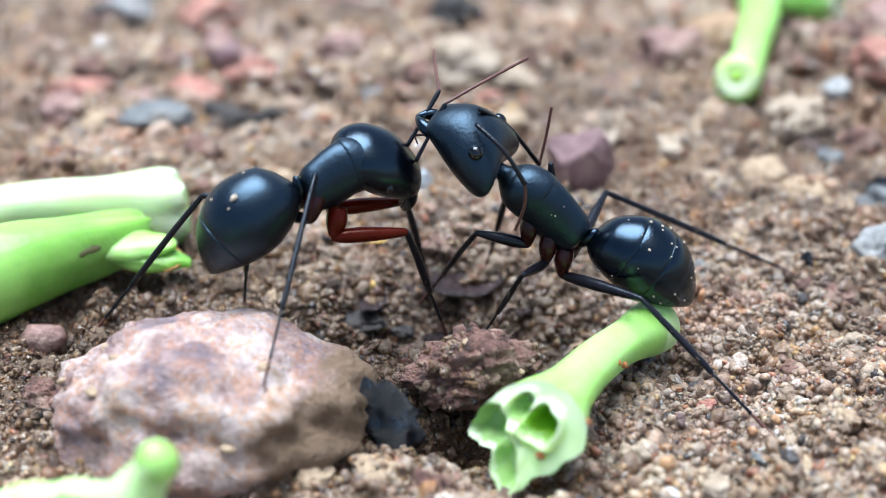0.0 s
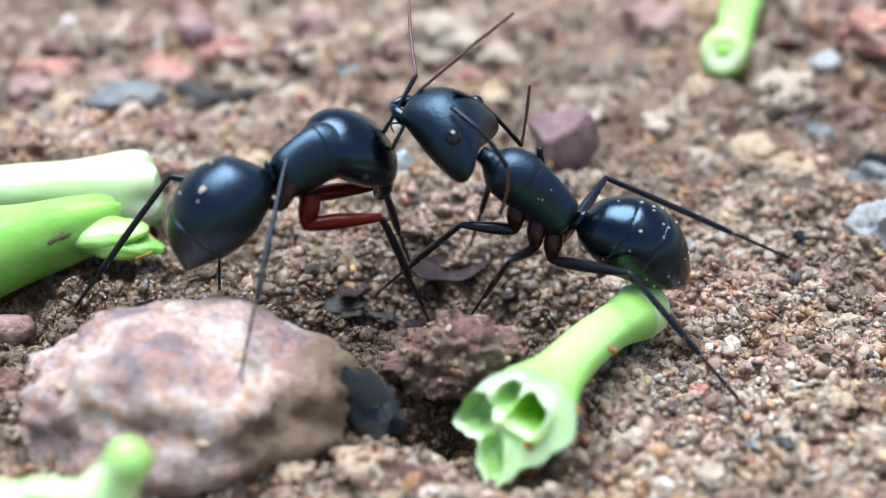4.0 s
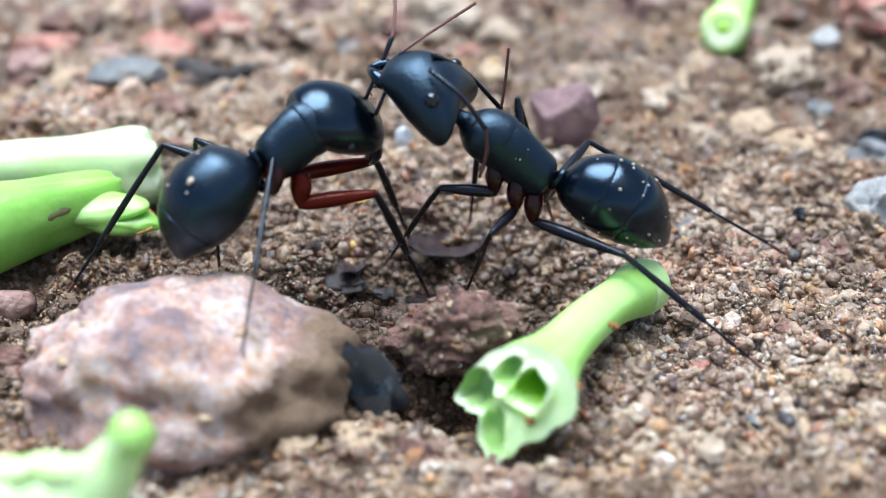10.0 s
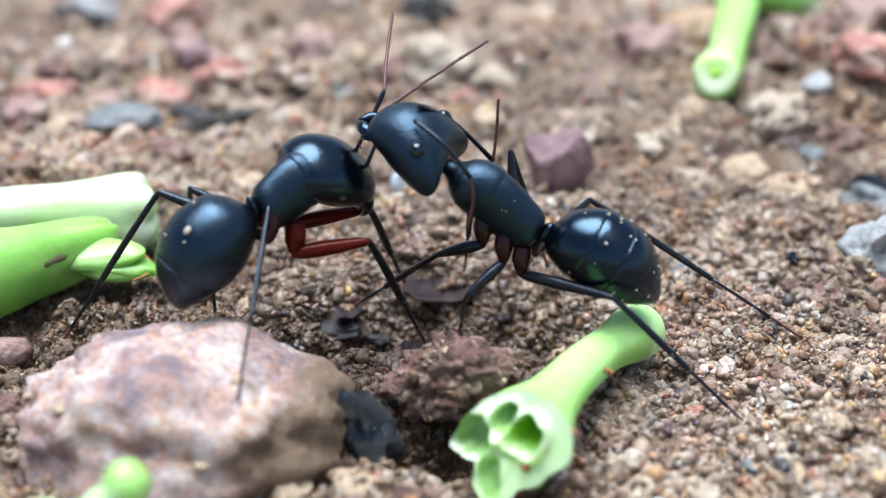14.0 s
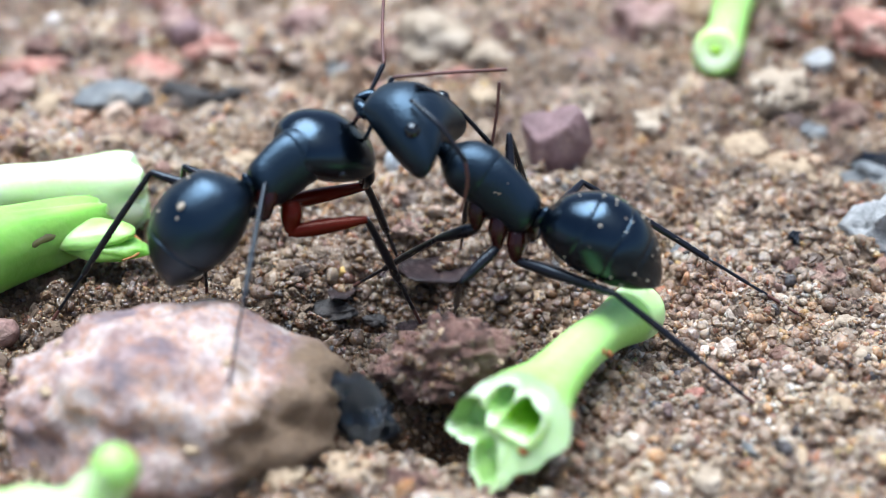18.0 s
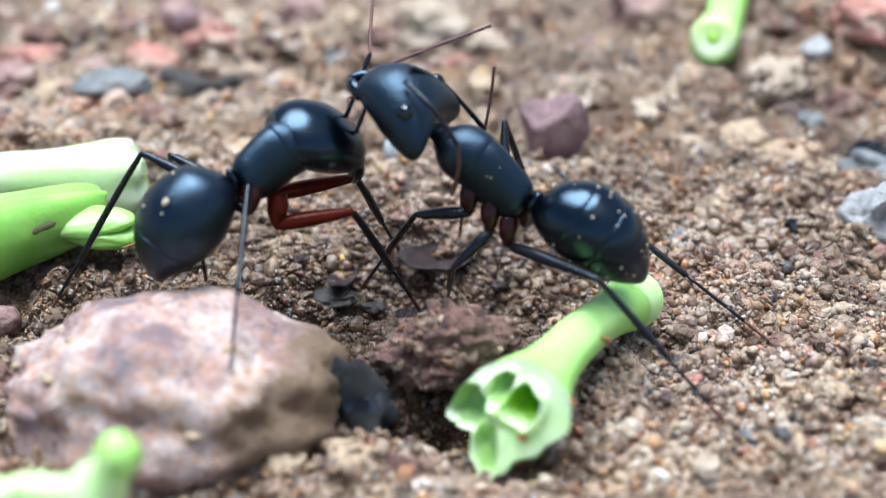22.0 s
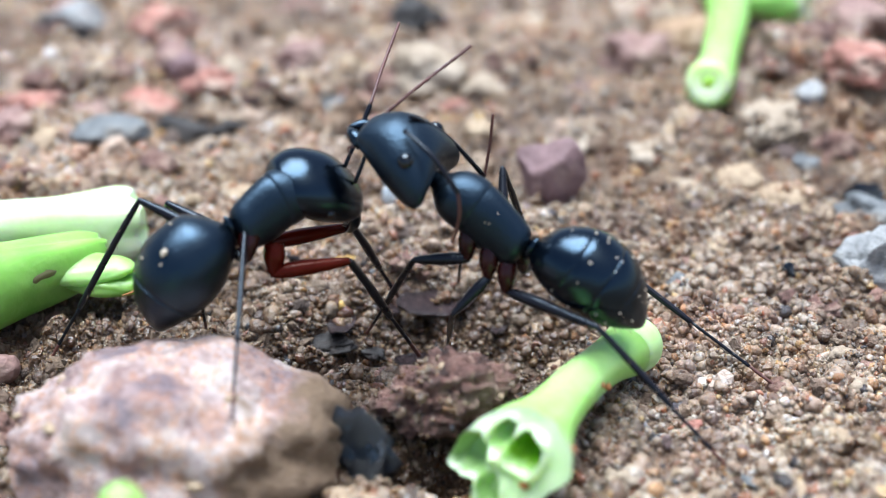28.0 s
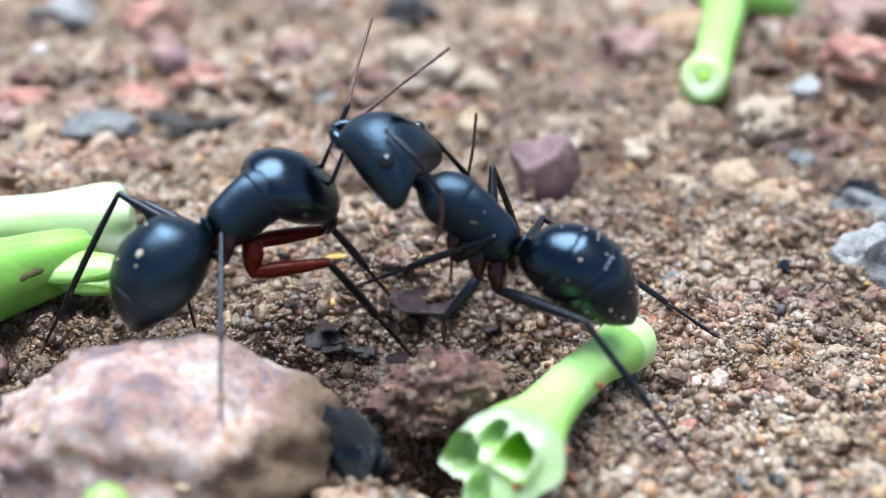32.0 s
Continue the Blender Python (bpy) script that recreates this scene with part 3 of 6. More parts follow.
    sandy.append(stone("tan_clod", -15.25, 20.71, (1.59, 1.28, 0.96), TAN_STONE, "low tan sandy clod on soil", "clod", 51, 0.5, 3, 0.35, 22, 4))
    sandy.append(stone("tan_clod", 14.14, 7.62, (1.56, 1.08, 0.60), TAN_STONE, "sandy tan clod on soil", "clod", 52, 0.5, 4, 0.35, -31, 4))
    sandy.append(stone("tan_clod", -5.76, 18.08, (1.41, 1.03, 0.65), TAN_STONE, "light tan clod of sand", "clod", 53, 0.5, 5, 0.35, 6, 4))
    sandy.append(stone("grey_clod", -17.58, 10.86, (0.93, 0.68, 0.42), TAN_STONE, "grey-brown clod of sandy soil", "clod", 54, 0.5, 6, 0.35, 43, 4))
    sandy.append(stone("clod", -7.48, 8.10, (1.01, 0.71, 0.40), TAN_STONE, "low clod of tan sand", "clod", 55, 0.5, 2, 0.35, -10, 4))
    stone("pebble", -9.13, 7.05, (0.31, 0.29, 0.28), TAN_STONE, "honey-coloured grain in the sand", "pebble", 56, 0.5, 3, 0.35, 27, 4)
    sandy.append(stone("dark_clod", -13.20, -7.38, (0.69, 0.56, 0.44), BROWN_STONE, "dark reddish clod beside the rock", "clod", 57, 0.5, 4, 0.35, -26, 4))
    sandy.append(stone("clod", -2.33, -10.74, (0.97, 0.74, 0.51), TAN_STONE, "crumbly brown clod in front", "clod", 58, 0.5, 5, 0.35, 11, 4))
    sandy.append(stone("clod", -0.70, -11.24, (0.80, 0.65, 0.50), BROWN_STONE, "dark brown crumbly clod in front", "clod", 59, 0.5, 6, 0.35, -42, 4))
    stone("yellow_grain", 11.17, -6.94, (0.23, 0.20, 0.17), TAN_STONE, "pale yellow grain on the sand", "pebble", 60, 0.5, 2, 0.35, -5, 4)
    stone("red_clod", -17.87, 13.97, (0.92, 0.78, 0.58), ROSE_STONE, "faded reddish clod in the soil", "clod", 80, 0.5, 0, 0.42, 64, 4, 1.3)
    sandy.append(stone("brown_clod", -16.91, 18.51, (1.28, 1.21, 0.83), BROWN_STONE, "crumbly brown clod of soil", "clod", 81, 0.5, 1, 0.42, 30, 4, 1.3))
    stone("red_clod", -14.99, 16.02, (0.86, 0.94, 0.48), ROSE_STONE, "faded reddish clod in the soil", "clod", 82, 0.5, 2, 0.42, 30, 4, 1.3)
    sandy.append(stone("brown_clod", -14.03, 19.82, (1.20, 1.03, 0.77), BROWN_STONE, "crumbly brown clod of soil", "clod", 83, 0.5, 0, 0.42, -52, 4, 1.3))
    sandy.append(stone("brown_clod", -11.69, 18.19, (0.69, 0.74, 0.37), BROWN_STONE, "crumbly brown clod of soil", "clod", 84, 0.5, 1, 0.42, 9, 4, 1.3))
    sandy.append(stone("brown_clod", -7.76, 17.56, (1.34, 0.98, 0.90), BROWN_STONE, "crumbly brown clod of soil", "clod", 85, 0.5, 2, 0.42, 61, 4, 1.3))
    sandy.append(stone("tan_clod", -6.38, 14.84, (0.68, 0.70, 0.48), TAN_STONE, "crumbly tan clod of sand", "clod", 86, 0.5, 0, 0.60, -22, 4, 1.3))
    sandy.append(stone("tan_clod", -4.08, 20.49, (1.44, 1.52, 0.98), TAN_STONE, "crumbly tan clod of sand", "clod", 87, 0.5, 1, 0.60, 19, 4, 1.3))
    sandy.append(stone("brown_clod", -16.30, 8.44, (0.97, 0.85, 0.68), BROWN_STONE, "crumbly brown clod of soil", "clod", 88, 0.5, 2, 0.42, -56, 4, 1.3))
    sandy.append(stone("tan_clod", -14.17, 7.95, (1.03, 0.78, 0.54), TAN_STONE, "crumbly tan clod of sand", "clod", 89, 0.5, 0, 0.60, -35, 4, 1.3))
    sandy.append(stone("pale_clod", -9.16, 20.83, (1.20, 1.22, 0.80), PALE_STONE, "pale beige lump of sandy soil", "clod", 90, 0.5, 1, 0.60, -13, 4, 1.3))
    stone("red_clod", -5.99, 21.17, (1.04, 0.96, 0.73), ROSE_STONE, "faded reddish clod in the soil", "clod", 91, 0.5, 2, 0.42, 46, 4, 1.3)
    sandy.append(stone("pale_clod", 2.47, 18.19, (1.06, 1.13, 0.69), PALE_STONE, "pale beige lump of sandy soil", "clod", 92, 0.5, 0, 0.60, 84, 4, 1.3))
    sandy.append(stone("brown_clod", 3.87, 20.49, (1.39, 1.13, 0.71), BROWN_STONE, "crumbly brown clod of soil", "clod", 93, 0.5, 1, 0.42, 65, 4, 1.3))
    sandy.append(stone("pale_clod", 6.67, 13.41, (1.26, 1.25, 0.81), PALE_STONE, "pale beige lump of sandy soil", "clod", 95, 0.5, 0, 0.60, -36, 4, 1.3))
    sandy.append(stone("pale_clod", 9.28, 11.23, (0.97, 1.06, 0.69), PALE_STONE, "pale beige lump of sandy soil", "clod", 97, 0.5, 2, 0.60, -68, 4, 1.3))
    sandy.append(stone("pale_clod", 14.83, 18.19, (0.97, 1.02, 0.50), PALE_STONE, "pale beige lump of sandy soil", "clod", 98, 0.5, 0, 0.60, -85, 4, 1.3))
    sandy.append(stone("pale_clod", 14.18, 12.30, (1.31, 1.37, 0.91), PALE_STONE, "pale beige lump of sandy soil", "clod", 99, 0.5, 1, 0.60, -79, 4, 1.3))
    sandy.append(stone("pale_clod", 18.22, 19.49, (1.50, 1.28, 1.04), PALE_STONE, "pale beige lump of sandy soil", "clod", 100, 0.34, 2, 0.60, 60, 4, 1.3))
    sandy.append(stone("tan_clod", 12.43, 9.17, (0.96, 1.04, 0.69), TAN_STONE, "crumbly tan clod of sand", "clod", 101, 0.34, 0, 0.60, 39, 4, 1.3))
    sandy.append(stone("pale_clod", 10.31, 8.68, (0.81, 0.57, 0.41), PALE_STONE, "pale beige lump of sandy soil", "clod", 102, 0.34, 1, 0.60, -63, 4, 1.3))
    sandy.append(stone("brown_clod", 16.78, 11.23, (0.98, 0.76, 0.50), BROWN_STONE, "crumbly brown clod of soil", "clod", 103, 0.34, 2, 0.42, 14, 4, 1.3))
    sandy.append(stone("tan_clod", 2.06, 12.85, (0.66, 0.64, 0.37), TAN_STONE, "crumbly tan clod of sand", "clod", 104, 0.34, 0, 0.60, -4, 4, 1.3))
    sandy.append(stone("brown_clod", -20.33, 20.83, (1.48, 1.56, 1.09), BROWN_STONE, "crumbly brown clod of soil", "clod", 105, 0.34, 1, 0.42, 6, 4, 1.3))
    sandy.append(stone("tan_clod", -15.92, 12.85, (1.03, 0.88, 0.74), TAN_STONE, "crumbly tan clod of sand", "clod", 106, 0.34, 2, 0.60, 62, 4, 1.3))
    sandy.append(stone("brown_clod", -11.18, 10.19, (0.87, 0.94, 0.46), BROWN_STONE, "crumbly brown clod of soil", "clod", 107, 0.34, 0, 0.42, 39, 4, 1.3))
    sandy.append(stone("brown_clod", -12.68, 26.67, (1.56, 1.53, 1.02), BROWN_STONE, "crumbly brown clod of soil", "clod", 108, 0.34, 1, 0.42, -13, 4, 1.3))
    stone("red_clod", -18.10, 26.67, (1.67, 1.37, 0.94), ROSE_STONE, "faded reddish clod in the soil", "clod", 109, 0.34, 2, 0.42, -4, 4, 1.3)
    sandy.append(stone("brown_clod", -6.45, 27.46, (1.39, 1.30, 0.84), BROWN_STONE, "crumbly brown clod of soil", "clod", 110, 0.34, 0, 0.42, -85, 4, 1.3))
    stone("debris", -0.68, 26.67, (1.63, 1.23, 1.05), DEBRIS, "dark charred crumb in the sand", "debris", 111, 0.5, 1, 0.42, 72, 4, 1.3)
    sandy.append(stone("pale_clod", 5.03, 26.67, (1.80, 1.75, 1.11), PALE_STONE, "pale beige lump of sandy soil", "clod", 112, 0.34, 2, 0.60, 0, 4, 1.3))
    sandy.append(stone("pale_clod", 11.41, 27.46, (2.41, 2.15, 1.37), PALE_STONE, "pale beige lump of sandy soil", "clod", 113, 0.34, 0, 0.60, 60, 4, 1.3))
    sandy.append(stone("pale_clod", 19.02, 26.67, (1.88, 2.04, 1.26), PALE_STONE, "pale beige lump of sandy soil", "clod", 114, 0.34, 1, 0.60, -26, 4, 1.3))
    stone("red_clod", 21.76, 25.13, (1.77, 1.66, 1.02), ROSE_STONE, "faded reddish clod in the soil", "clod", 115, 0.34, 2, 0.42, -45, 4, 1.3)
    stone("red_clod", -2.33, 15.43, (0.70, 0.60, 0.41), ROSE_STONE, "faded reddish clod in the soil", "clod", 116, 0.34, 0, 0.42, 62, 4, 1.3)
    sandy.append(stone("tan_clod", 10.67, 4.10, (0.65, 0.48, 0.45), TAN_STONE, "crumbly tan clod of sand", "clod", 117, 0.34, 1, 0.42, -84, 4, 1.3))
    sandy.append(stone("pale_clod", 13.47, -5.06, (0.64, 0.48, 0.43), PALE_STONE, "pale beige lump of sandy soil", "clod", 118, 0.34, 2, 0.42, 38, 4, 1.3))
    sandy.append(stone("tan_clod", 11.76, -8.58, (0.51, 0.41, 0.36), TAN_STONE, "crumbly tan clod of sand", "clod", 119, 0.34, 0, 0.42, -43, 4, 1.3))
    sandy.append(stone("tan_clod", 9.82, -10.68, (0.69, 0.51, 0.46), TAN_STONE, "crumbly tan clod of sand", "clod", 120, 0.34, 1, 0.42, 63, 4, 1.3))
    sandy.append(stone("pale_clod", 7.47, -11.18, (0.51, 0.52, 0.30), PALE_STONE, "pale beige lump of sandy soil", "clod", 121, 0.34, 2, 0.42, 22, 4, 1.3))
    sandy.append(stone("pale_clod", 12.25, -10.68, (0.82, 0.60, 0.61), PALE_STONE, "pale beige lump of sandy soil", "clod", 122, 0.34, 0, 0.42, 76, 4, 1.3))
    sandy.append(stone("brown_clod", -11.49, -11.67, (0.70, 0.57, 0.45), BROWN_STONE, "crumbly brown clod of soil", "clod", 123, 0.34, 1, 0.42, -60, 4, 1.3))
    sandy.append(stone("tan_clod", -4.25, -10.93, (0.66, 0.54, 0.48), TAN_STONE, "crumbly tan clod of sand", "clod", 124, 0.34, 2, 0.42, 57, 4, 1.3))
    sandy.append(stone("brown_clod", -4.09, -4.42, (0.48, 0.49, 0.27), BROWN_STONE, "crumbly brown clod of soil", "clod", 125, 0.34, 0, 0.42, 74, 4, 1.3))
    sandy.append(stone("brown_clod", -5.31, -3.11, (0.47, 0.44, 0.31), BROWN_STONE, "crumbly brown clod of soil", "clod", 126, 0.34, 1, 0.42, 17, 4, 1.3))
    sandy.append(stone("brown_clod", -1.57, -3.11, (0.51, 0.48, 0.29), BROWN_STONE, "crumbly brown clod of soil", "clod", 128, 0.34, 0, 0.42, -81, 4, 1.3))
    sandy.append(stone("tan_clod", -6.52, -0.65, (0.64, 0.45, 0.34), TAN_STONE, "crumbly tan clod of sand", "clod", 129, 0.34, 1, 0.42, 69, 4, 1.3))
    sandy.append(stone("tan_clod", 4.33, -1.73, (0.55, 0.59, 0.33), TAN_STONE, "crumbly tan clod of sand", "clod", 130, 0.34, 2, 0.42, -34, 4, 1.3))
    sandy.append(stone("tan_clod", 3.48, 0.09, (0.39, 0.39, 0.24), TAN_STONE, "crumbly tan clod of sand", "clod", 131, 0.34, 0, 0.42, 42, 4, 1.3))
    chips(clod, 16, 31, "crumb", BROWN_STONE, "dark crumb of reddish soil", 0.26)
    chips(clod, 6, 37, "pebble_chip", TAN_STONE, "tan pebble stuck in the clod", 0.16)
    chips(rock, 9, 53, "knob", TAN_STONE, "sandy tan knob on the rock", 0.22)
    crust([clod], 3, "sand_crust", "thin dusting of sand on the red-brown clod", GRAIN, 9.0)
    crust(sandy, 5, "sand_crust", "sand grains stuck to clods of soil", GRAIN, 17.0)
    flake(0.1, 0.6, (1.5, 0.9), 20, 8, 3, "dark wet scrap of leaf in the hollow", LITTER)
    flake(1.0, -1.2, (1.3, 0.85), -50, -6, 5, "small dark scrap of rotten leaf", LITTER)
    flake(-3.2, -0.6, (0.9, 0.5), 70, 10, 7, "small dark scrap of rotten leaf", LITTER)
    flake(-0.6, -1.6, (0.8, 0.45), 15, 12, 11, "wet dark fragment of leaf in the hollow", LITTER)
    flake(2.3, 0.2, (0.7, 0.4), 80, -8, 13, "wet dark fragment of leaf in the hollow", LITTER)
    flake(-1.8, 0.6, (0.75, 0.3), -35, 6, 15, "dark sliver of rotten leaf", LITTER)
    flake(-3.1, 2.6, (0.55, 0.16), 25, 4, 9, "thin yellow scrap of straw", STRAW)


def chips(ob, count, seed, name, mat, label, size):
    """Small lumps that are grown onto a stone, each a part of it."""
    rnd = random.Random(seed)
    tops = [p for p in ob.data.polygons if p.normal.z > 0.25]
    for k in range(count):
        s = size * rnd.uniform(0.6, 1.5)
        bit = solid(name, *lump((s, s * 0.8, s * 0.55), seed + k, 0.4, 2), mat, ob, label)
        bit.matrix_basis = pose(*rnd.choice(tops).center, rnd.uniform(-20, 20), rnd.uniform(-20, 20), rnd.uniform(0, 360))


def crust(obs, seed, name, label, mat, density):
    """Sand grains that cling to the upper faces of stones, in one mesh."""
    rnd, gen = random.Random(seed), np.random.default_rng(seed)
    bm = bmesh.new()
    bmesh.ops.create_icosphere(bm, subdivisions=1, radius=1)
    unit = np.array([v.co[:] for v in bm.verts])
    tris = [tuple(v.index for v in f.verts) for f in bm.faces]
    bm.free()
    verts, faces = [], []
    for ob in obs:
        tops = [p for p in ob.data.polygons if p.normal.z > 0.1]
        m = ob.matrix_basis
        area = sum(p.area for p in tops) / MM ** 2
        for _ in range(int(area * density)):
            p = m @ rnd.choice(tops).center
            if noise.noise(p * 450 + Vector((seed, 0, 0))) < -0.12:
                continue
            s = 0.085 * math.exp(rnd.gauss(0.2, 0.4)) * MM * (1.35 if p.y > 0.012 else 1)
            turn = np.array(Euler((rnd.uniform(0, 6.3), rnd.uniform(0, 6.3), rnd.uniform(0, 6.3))).to_matrix())
            base = len(verts)
            shape = unit * (1 + gen.uniform(-0.36, 0.36, (len(unit), 1))) * gen.uniform(0.7, 1.3, 3)
            verts += [tuple(q) for q in shape @ turn * s + np.array(p)]
            faces += [tuple(base + k for k in f) for f in tris]
    me = bpy.data.meshes.new(name)
    me.from_pydata(verts, [], faces)
    me.materials.append(mat)
    me.polygons.foreach_set("use_smooth", [False] * len(me.polygons))
    tagged(new(name, me), label, "sand", kind="stuff")


def flake(x, y, size, turn, tilt, seed, label, mat):
    """A thin curled scrap of leaf pressed into the soil."""
    n = 12
    rnd = random.Random(seed)
    top, under = [], []
    for i in range(n + 1):
        u = i / n * 2 - 1
        w = size[1] * math.sqrt(max(0.02, 1 - u * u)) * (0.8 + 0.3 * noise.noise(Vector((u * 2, seed, 0))))
        for j in range(5):
            v = j / 2 - 1
            z = 0.25 * size[1] * (u * u + 0.6 * v * v) + 0.08 * noise.noise(Vector((u * 3, v * 3, seed)))
            top.append((u * size[0], v * w, z + 0.03))
            under.append((u * size[0], v * w, z - 0.03))
    k = len(top)
    faces = []
    for i in range(n):
        for j in range(4):
            a, b, c, d = i * 5 + j, i * 5 + j + 1, (i + 1) * 5 + j + 1, (i + 1) * 5 + j
            faces += [(d, c, b, a), (k + a, k + b, k + c, k + d)]
        for j in (0, 4):
            a, d = i * 5 + j, (i + 1) * 5 + j
            faces.append((a, d, k + d, k + a) if j == 0 else (d, a, k + a, k + d))
    for i in (0, n):
        for j in range(4):
            a, b = i * 5 + j, i * 5 + j + 1
            faces.append((a, b, k + b, k + a))
    ob = solid("leaf_scrap", top + under, faces, mat, None, label)
    ob.matrix_basis = pose(x * MM, y * MM, (ground_height(x, y) + 0.15) * MM, tilt, 6, turn)
    tagged(ob, category="leaf scrap")


# ---- green flowers ----
def basis(origin, ahead, up=(0, 0, 1)):
    """A pose at origin whose x axis points ahead, in millimetres."""
    x = Vector(ahead).normalized()
    y = Vector(up).cross(x).normalized()
    z = x.cross(y)
    m = Matrix((x, y, z)).transposed().to_4x4()
    m.translation = Vector(origin) * MM
    return m


def around(rows, angle):
    """A smooth value at an angle in degrees, from rows of angle, value that go once round."""
    a = angle % 360
    rows = [(rows[-1][0] - 360, rows[-1][1])] + list(rows) + [(rows[0][0] + 360, rows[0][1])]
    for (p, u), (q, v) in zip(rows, rows[1:]):
        if p <= a <= q:
            k = (a - p) / (q - p)
            return u + (v - u) * k * k * (3 - 2 * k)
    return rows[0][1]


def flower(origin, ahead, length, profile, rim, pockets, label, shear=0.0, flesh=None, blunt=None, spots=(), seed=0, dome=0.0, wave=0.0):
    """A fallen fleshy flower: a tube along x that widens to a mouth with a lobed rim, hollow pockets and thin walls between them."""
    ob = new("flower")
    n, count = 96, 40
    fine = spline(profile, 240)
    us, rs = [p[0] for p in fine], [p[1] for p in fine]

    def frill(t):
        return wave * noise.noise(Vector((math.cos(t) * 1.7, math.sin(t) * 1.7, seed * 3.3)))

    def skin(u, t):
        r = float(np.interp(u, us, rs))
        lobe = around(rim, math.degrees(t)) / rs[-1]
        k = max(0.0, (u - 0.5) / 0.5) ** 1.5
        r *= 1 + (lobe - 1) * k + 0.05 * noise.noise(Vector((4 * u, math.cos(t) * 1.2 + seed, math.sin(t) * 1.2)))
        z = r * math.sin(t)
        return (length * u - shear * z * k + frill(t) * k, r * math.cos(t), z + 0.05 * length * math.sin(math.pi * u) ** 2)

    turns = [2 * math.pi * j / n for j in range(n)]
    outer = [[skin(0.001 + 0.999 * (k / (count - 1)) ** 1.3, t) for t in turns] for k in range(count)]
    solid("tube", *rings(outer[10:], False), flesh or GREEN, ob)
    solid("foot", *rings(outer[:11], True), blunt or GREEN_PALE, ob, "whitish rounded foot")
    steps = 40
    verts, deep = [], []
    for k in range(steps + 1):
        q = 1 - k / steps
        for t in turns:
            r = around(rim, math.degrees(t)) * q
            y, z = r * math.cos(t), r * math.sin(t)
            d, core, lift = 0.0, 0.0, 0.0
            for py, pz, ry, rz, turn, down, wall in pockets:
                a, b = y - py, z - pz
                c, s = math.cos(radians(turn)), math.sin(radians(turn))
                e = ((a * c + b * s) / ry) ** 2 + ((b * c - a * s) / rz) ** 2
                e *= 1 + 0.35 * noise.noise(Vector((y * 2, z * 2, seed + 4)))
                d = max(d, down * math.exp(-e ** 3))
                lift += wall * (1 + 0.9 * noise.noise(Vector((y * 1.6, z * 1.6, seed + 9)))) * math.exp(-((math.sqrt(e) - 1.25) / 0.28) ** 2)
                if down > 1.5:
                    core = math.exp(-e ** 3)
            d *= min(1.0, (1 - q) / 0.09)
            lift *= min(1.0, (1 - q) / 0.2)
            verts.append((length - shear * z + frill(t) * q + lift - d + dome * (1 - q * q) + 0.05 * noise.noise(Vector((y * 1.5, z * 1.5, seed))) * (1 - q), y, z))
            deep.append((d, core))
    pale, dull, dark = [], [], []
    for k in range(steps):
        for j in range(n):
            f = (k * n + j, k * n + (j + 1) % n, (k + 1) * n + (j + 1) % n, (k + 1) * n + j)
            (dark if sum(deep[i][1] for i in f) > 1.2 else dull if sum(deep[i][0] for i in f) > 1.0 else pale).append(f)
    solid("lip", verts, pale, GREEN_PALE, ob, "whitish green folded lip")
    if dull:
        solid("petal_hollow", verts, dull, GREEN, ob, "pale green hollow of a petal")
    if dark:
        solid("throat", verts, dark, GREEN_INSIDE, ob, "deep green hollow")
    for k, p in enumerate(spots):
        sp = solid("rust_spot", *lump((0.10, 0.17, 0.12), k + 3, 0.3, 2), RUST, ob, "small rust-brown blemish")
        sp.location = Vector(p) * MM
    ob.matrix_basis = basis(origin, ahead)
    return tagged(ob, label, "flower")


def stalk(points, label, hollow=False, mat=None, bulge=0.12):
    """A cut fleshy stalk along rows of x, y, z, radius; its first end is cut off, and may be hollow."""
    ob = new("stalk")
    ob.location = Vector(points[0][:3]) * MM
    local = [(x - points[0][0], y - points[0][1], z - points[0][2], r) for x, y, z, r in points]
    solid("stem", *tube(local, 28, 30, bulge, False), mat or GREEN, ob)
    a, b = Vector(local[0][:3]), Vector(local[1][:3])
    d, r = (b - a).normalized(), local[0][3]
    side = d.cross(Vector((0, 0, 1))).normalized()
    up = side.cross(d)

    def end(rows, close):
        """Rings about the stalk's axis, from rows of way along it and radius, as shares of the stalk's radius."""
        return rings([[tuple(a + d * (u * r) + (side * math.cos(k * math.pi / 14) + up * math.sin(k * math.pi / 14)) * (q * r * (1 + 0.04 * math.sin(3 * k * math.pi / 14)))) for k in range(28)] for u, q in rows], close)

    core = 0.30 if hollow else 0.66
    solid("rim", *end(((0.30, 1.01), (0.06, 1.03), (-0.06, 0.96), (-0.10, 0.82), (-0.07, 0.55), (-0.02, core)), False), GREEN_WHITE, ob, "whitish cut rim")
    if hollow:
        solid("hollow", *end(((-0.02, 0.30), (0.15, 0.26), (0.6, 0.22), (1.2, 0.2)), True), GREEN_INSIDE, ob, "dark green hollow core")
    else:
        solid("cut_face", *end(((-0.02, 0.66), (-0.01, 0.4), (0.0, 0.05)), True), GREEN_PALE, ob, "pale cut face")
    return tagged(ob, label, "plant stalk")


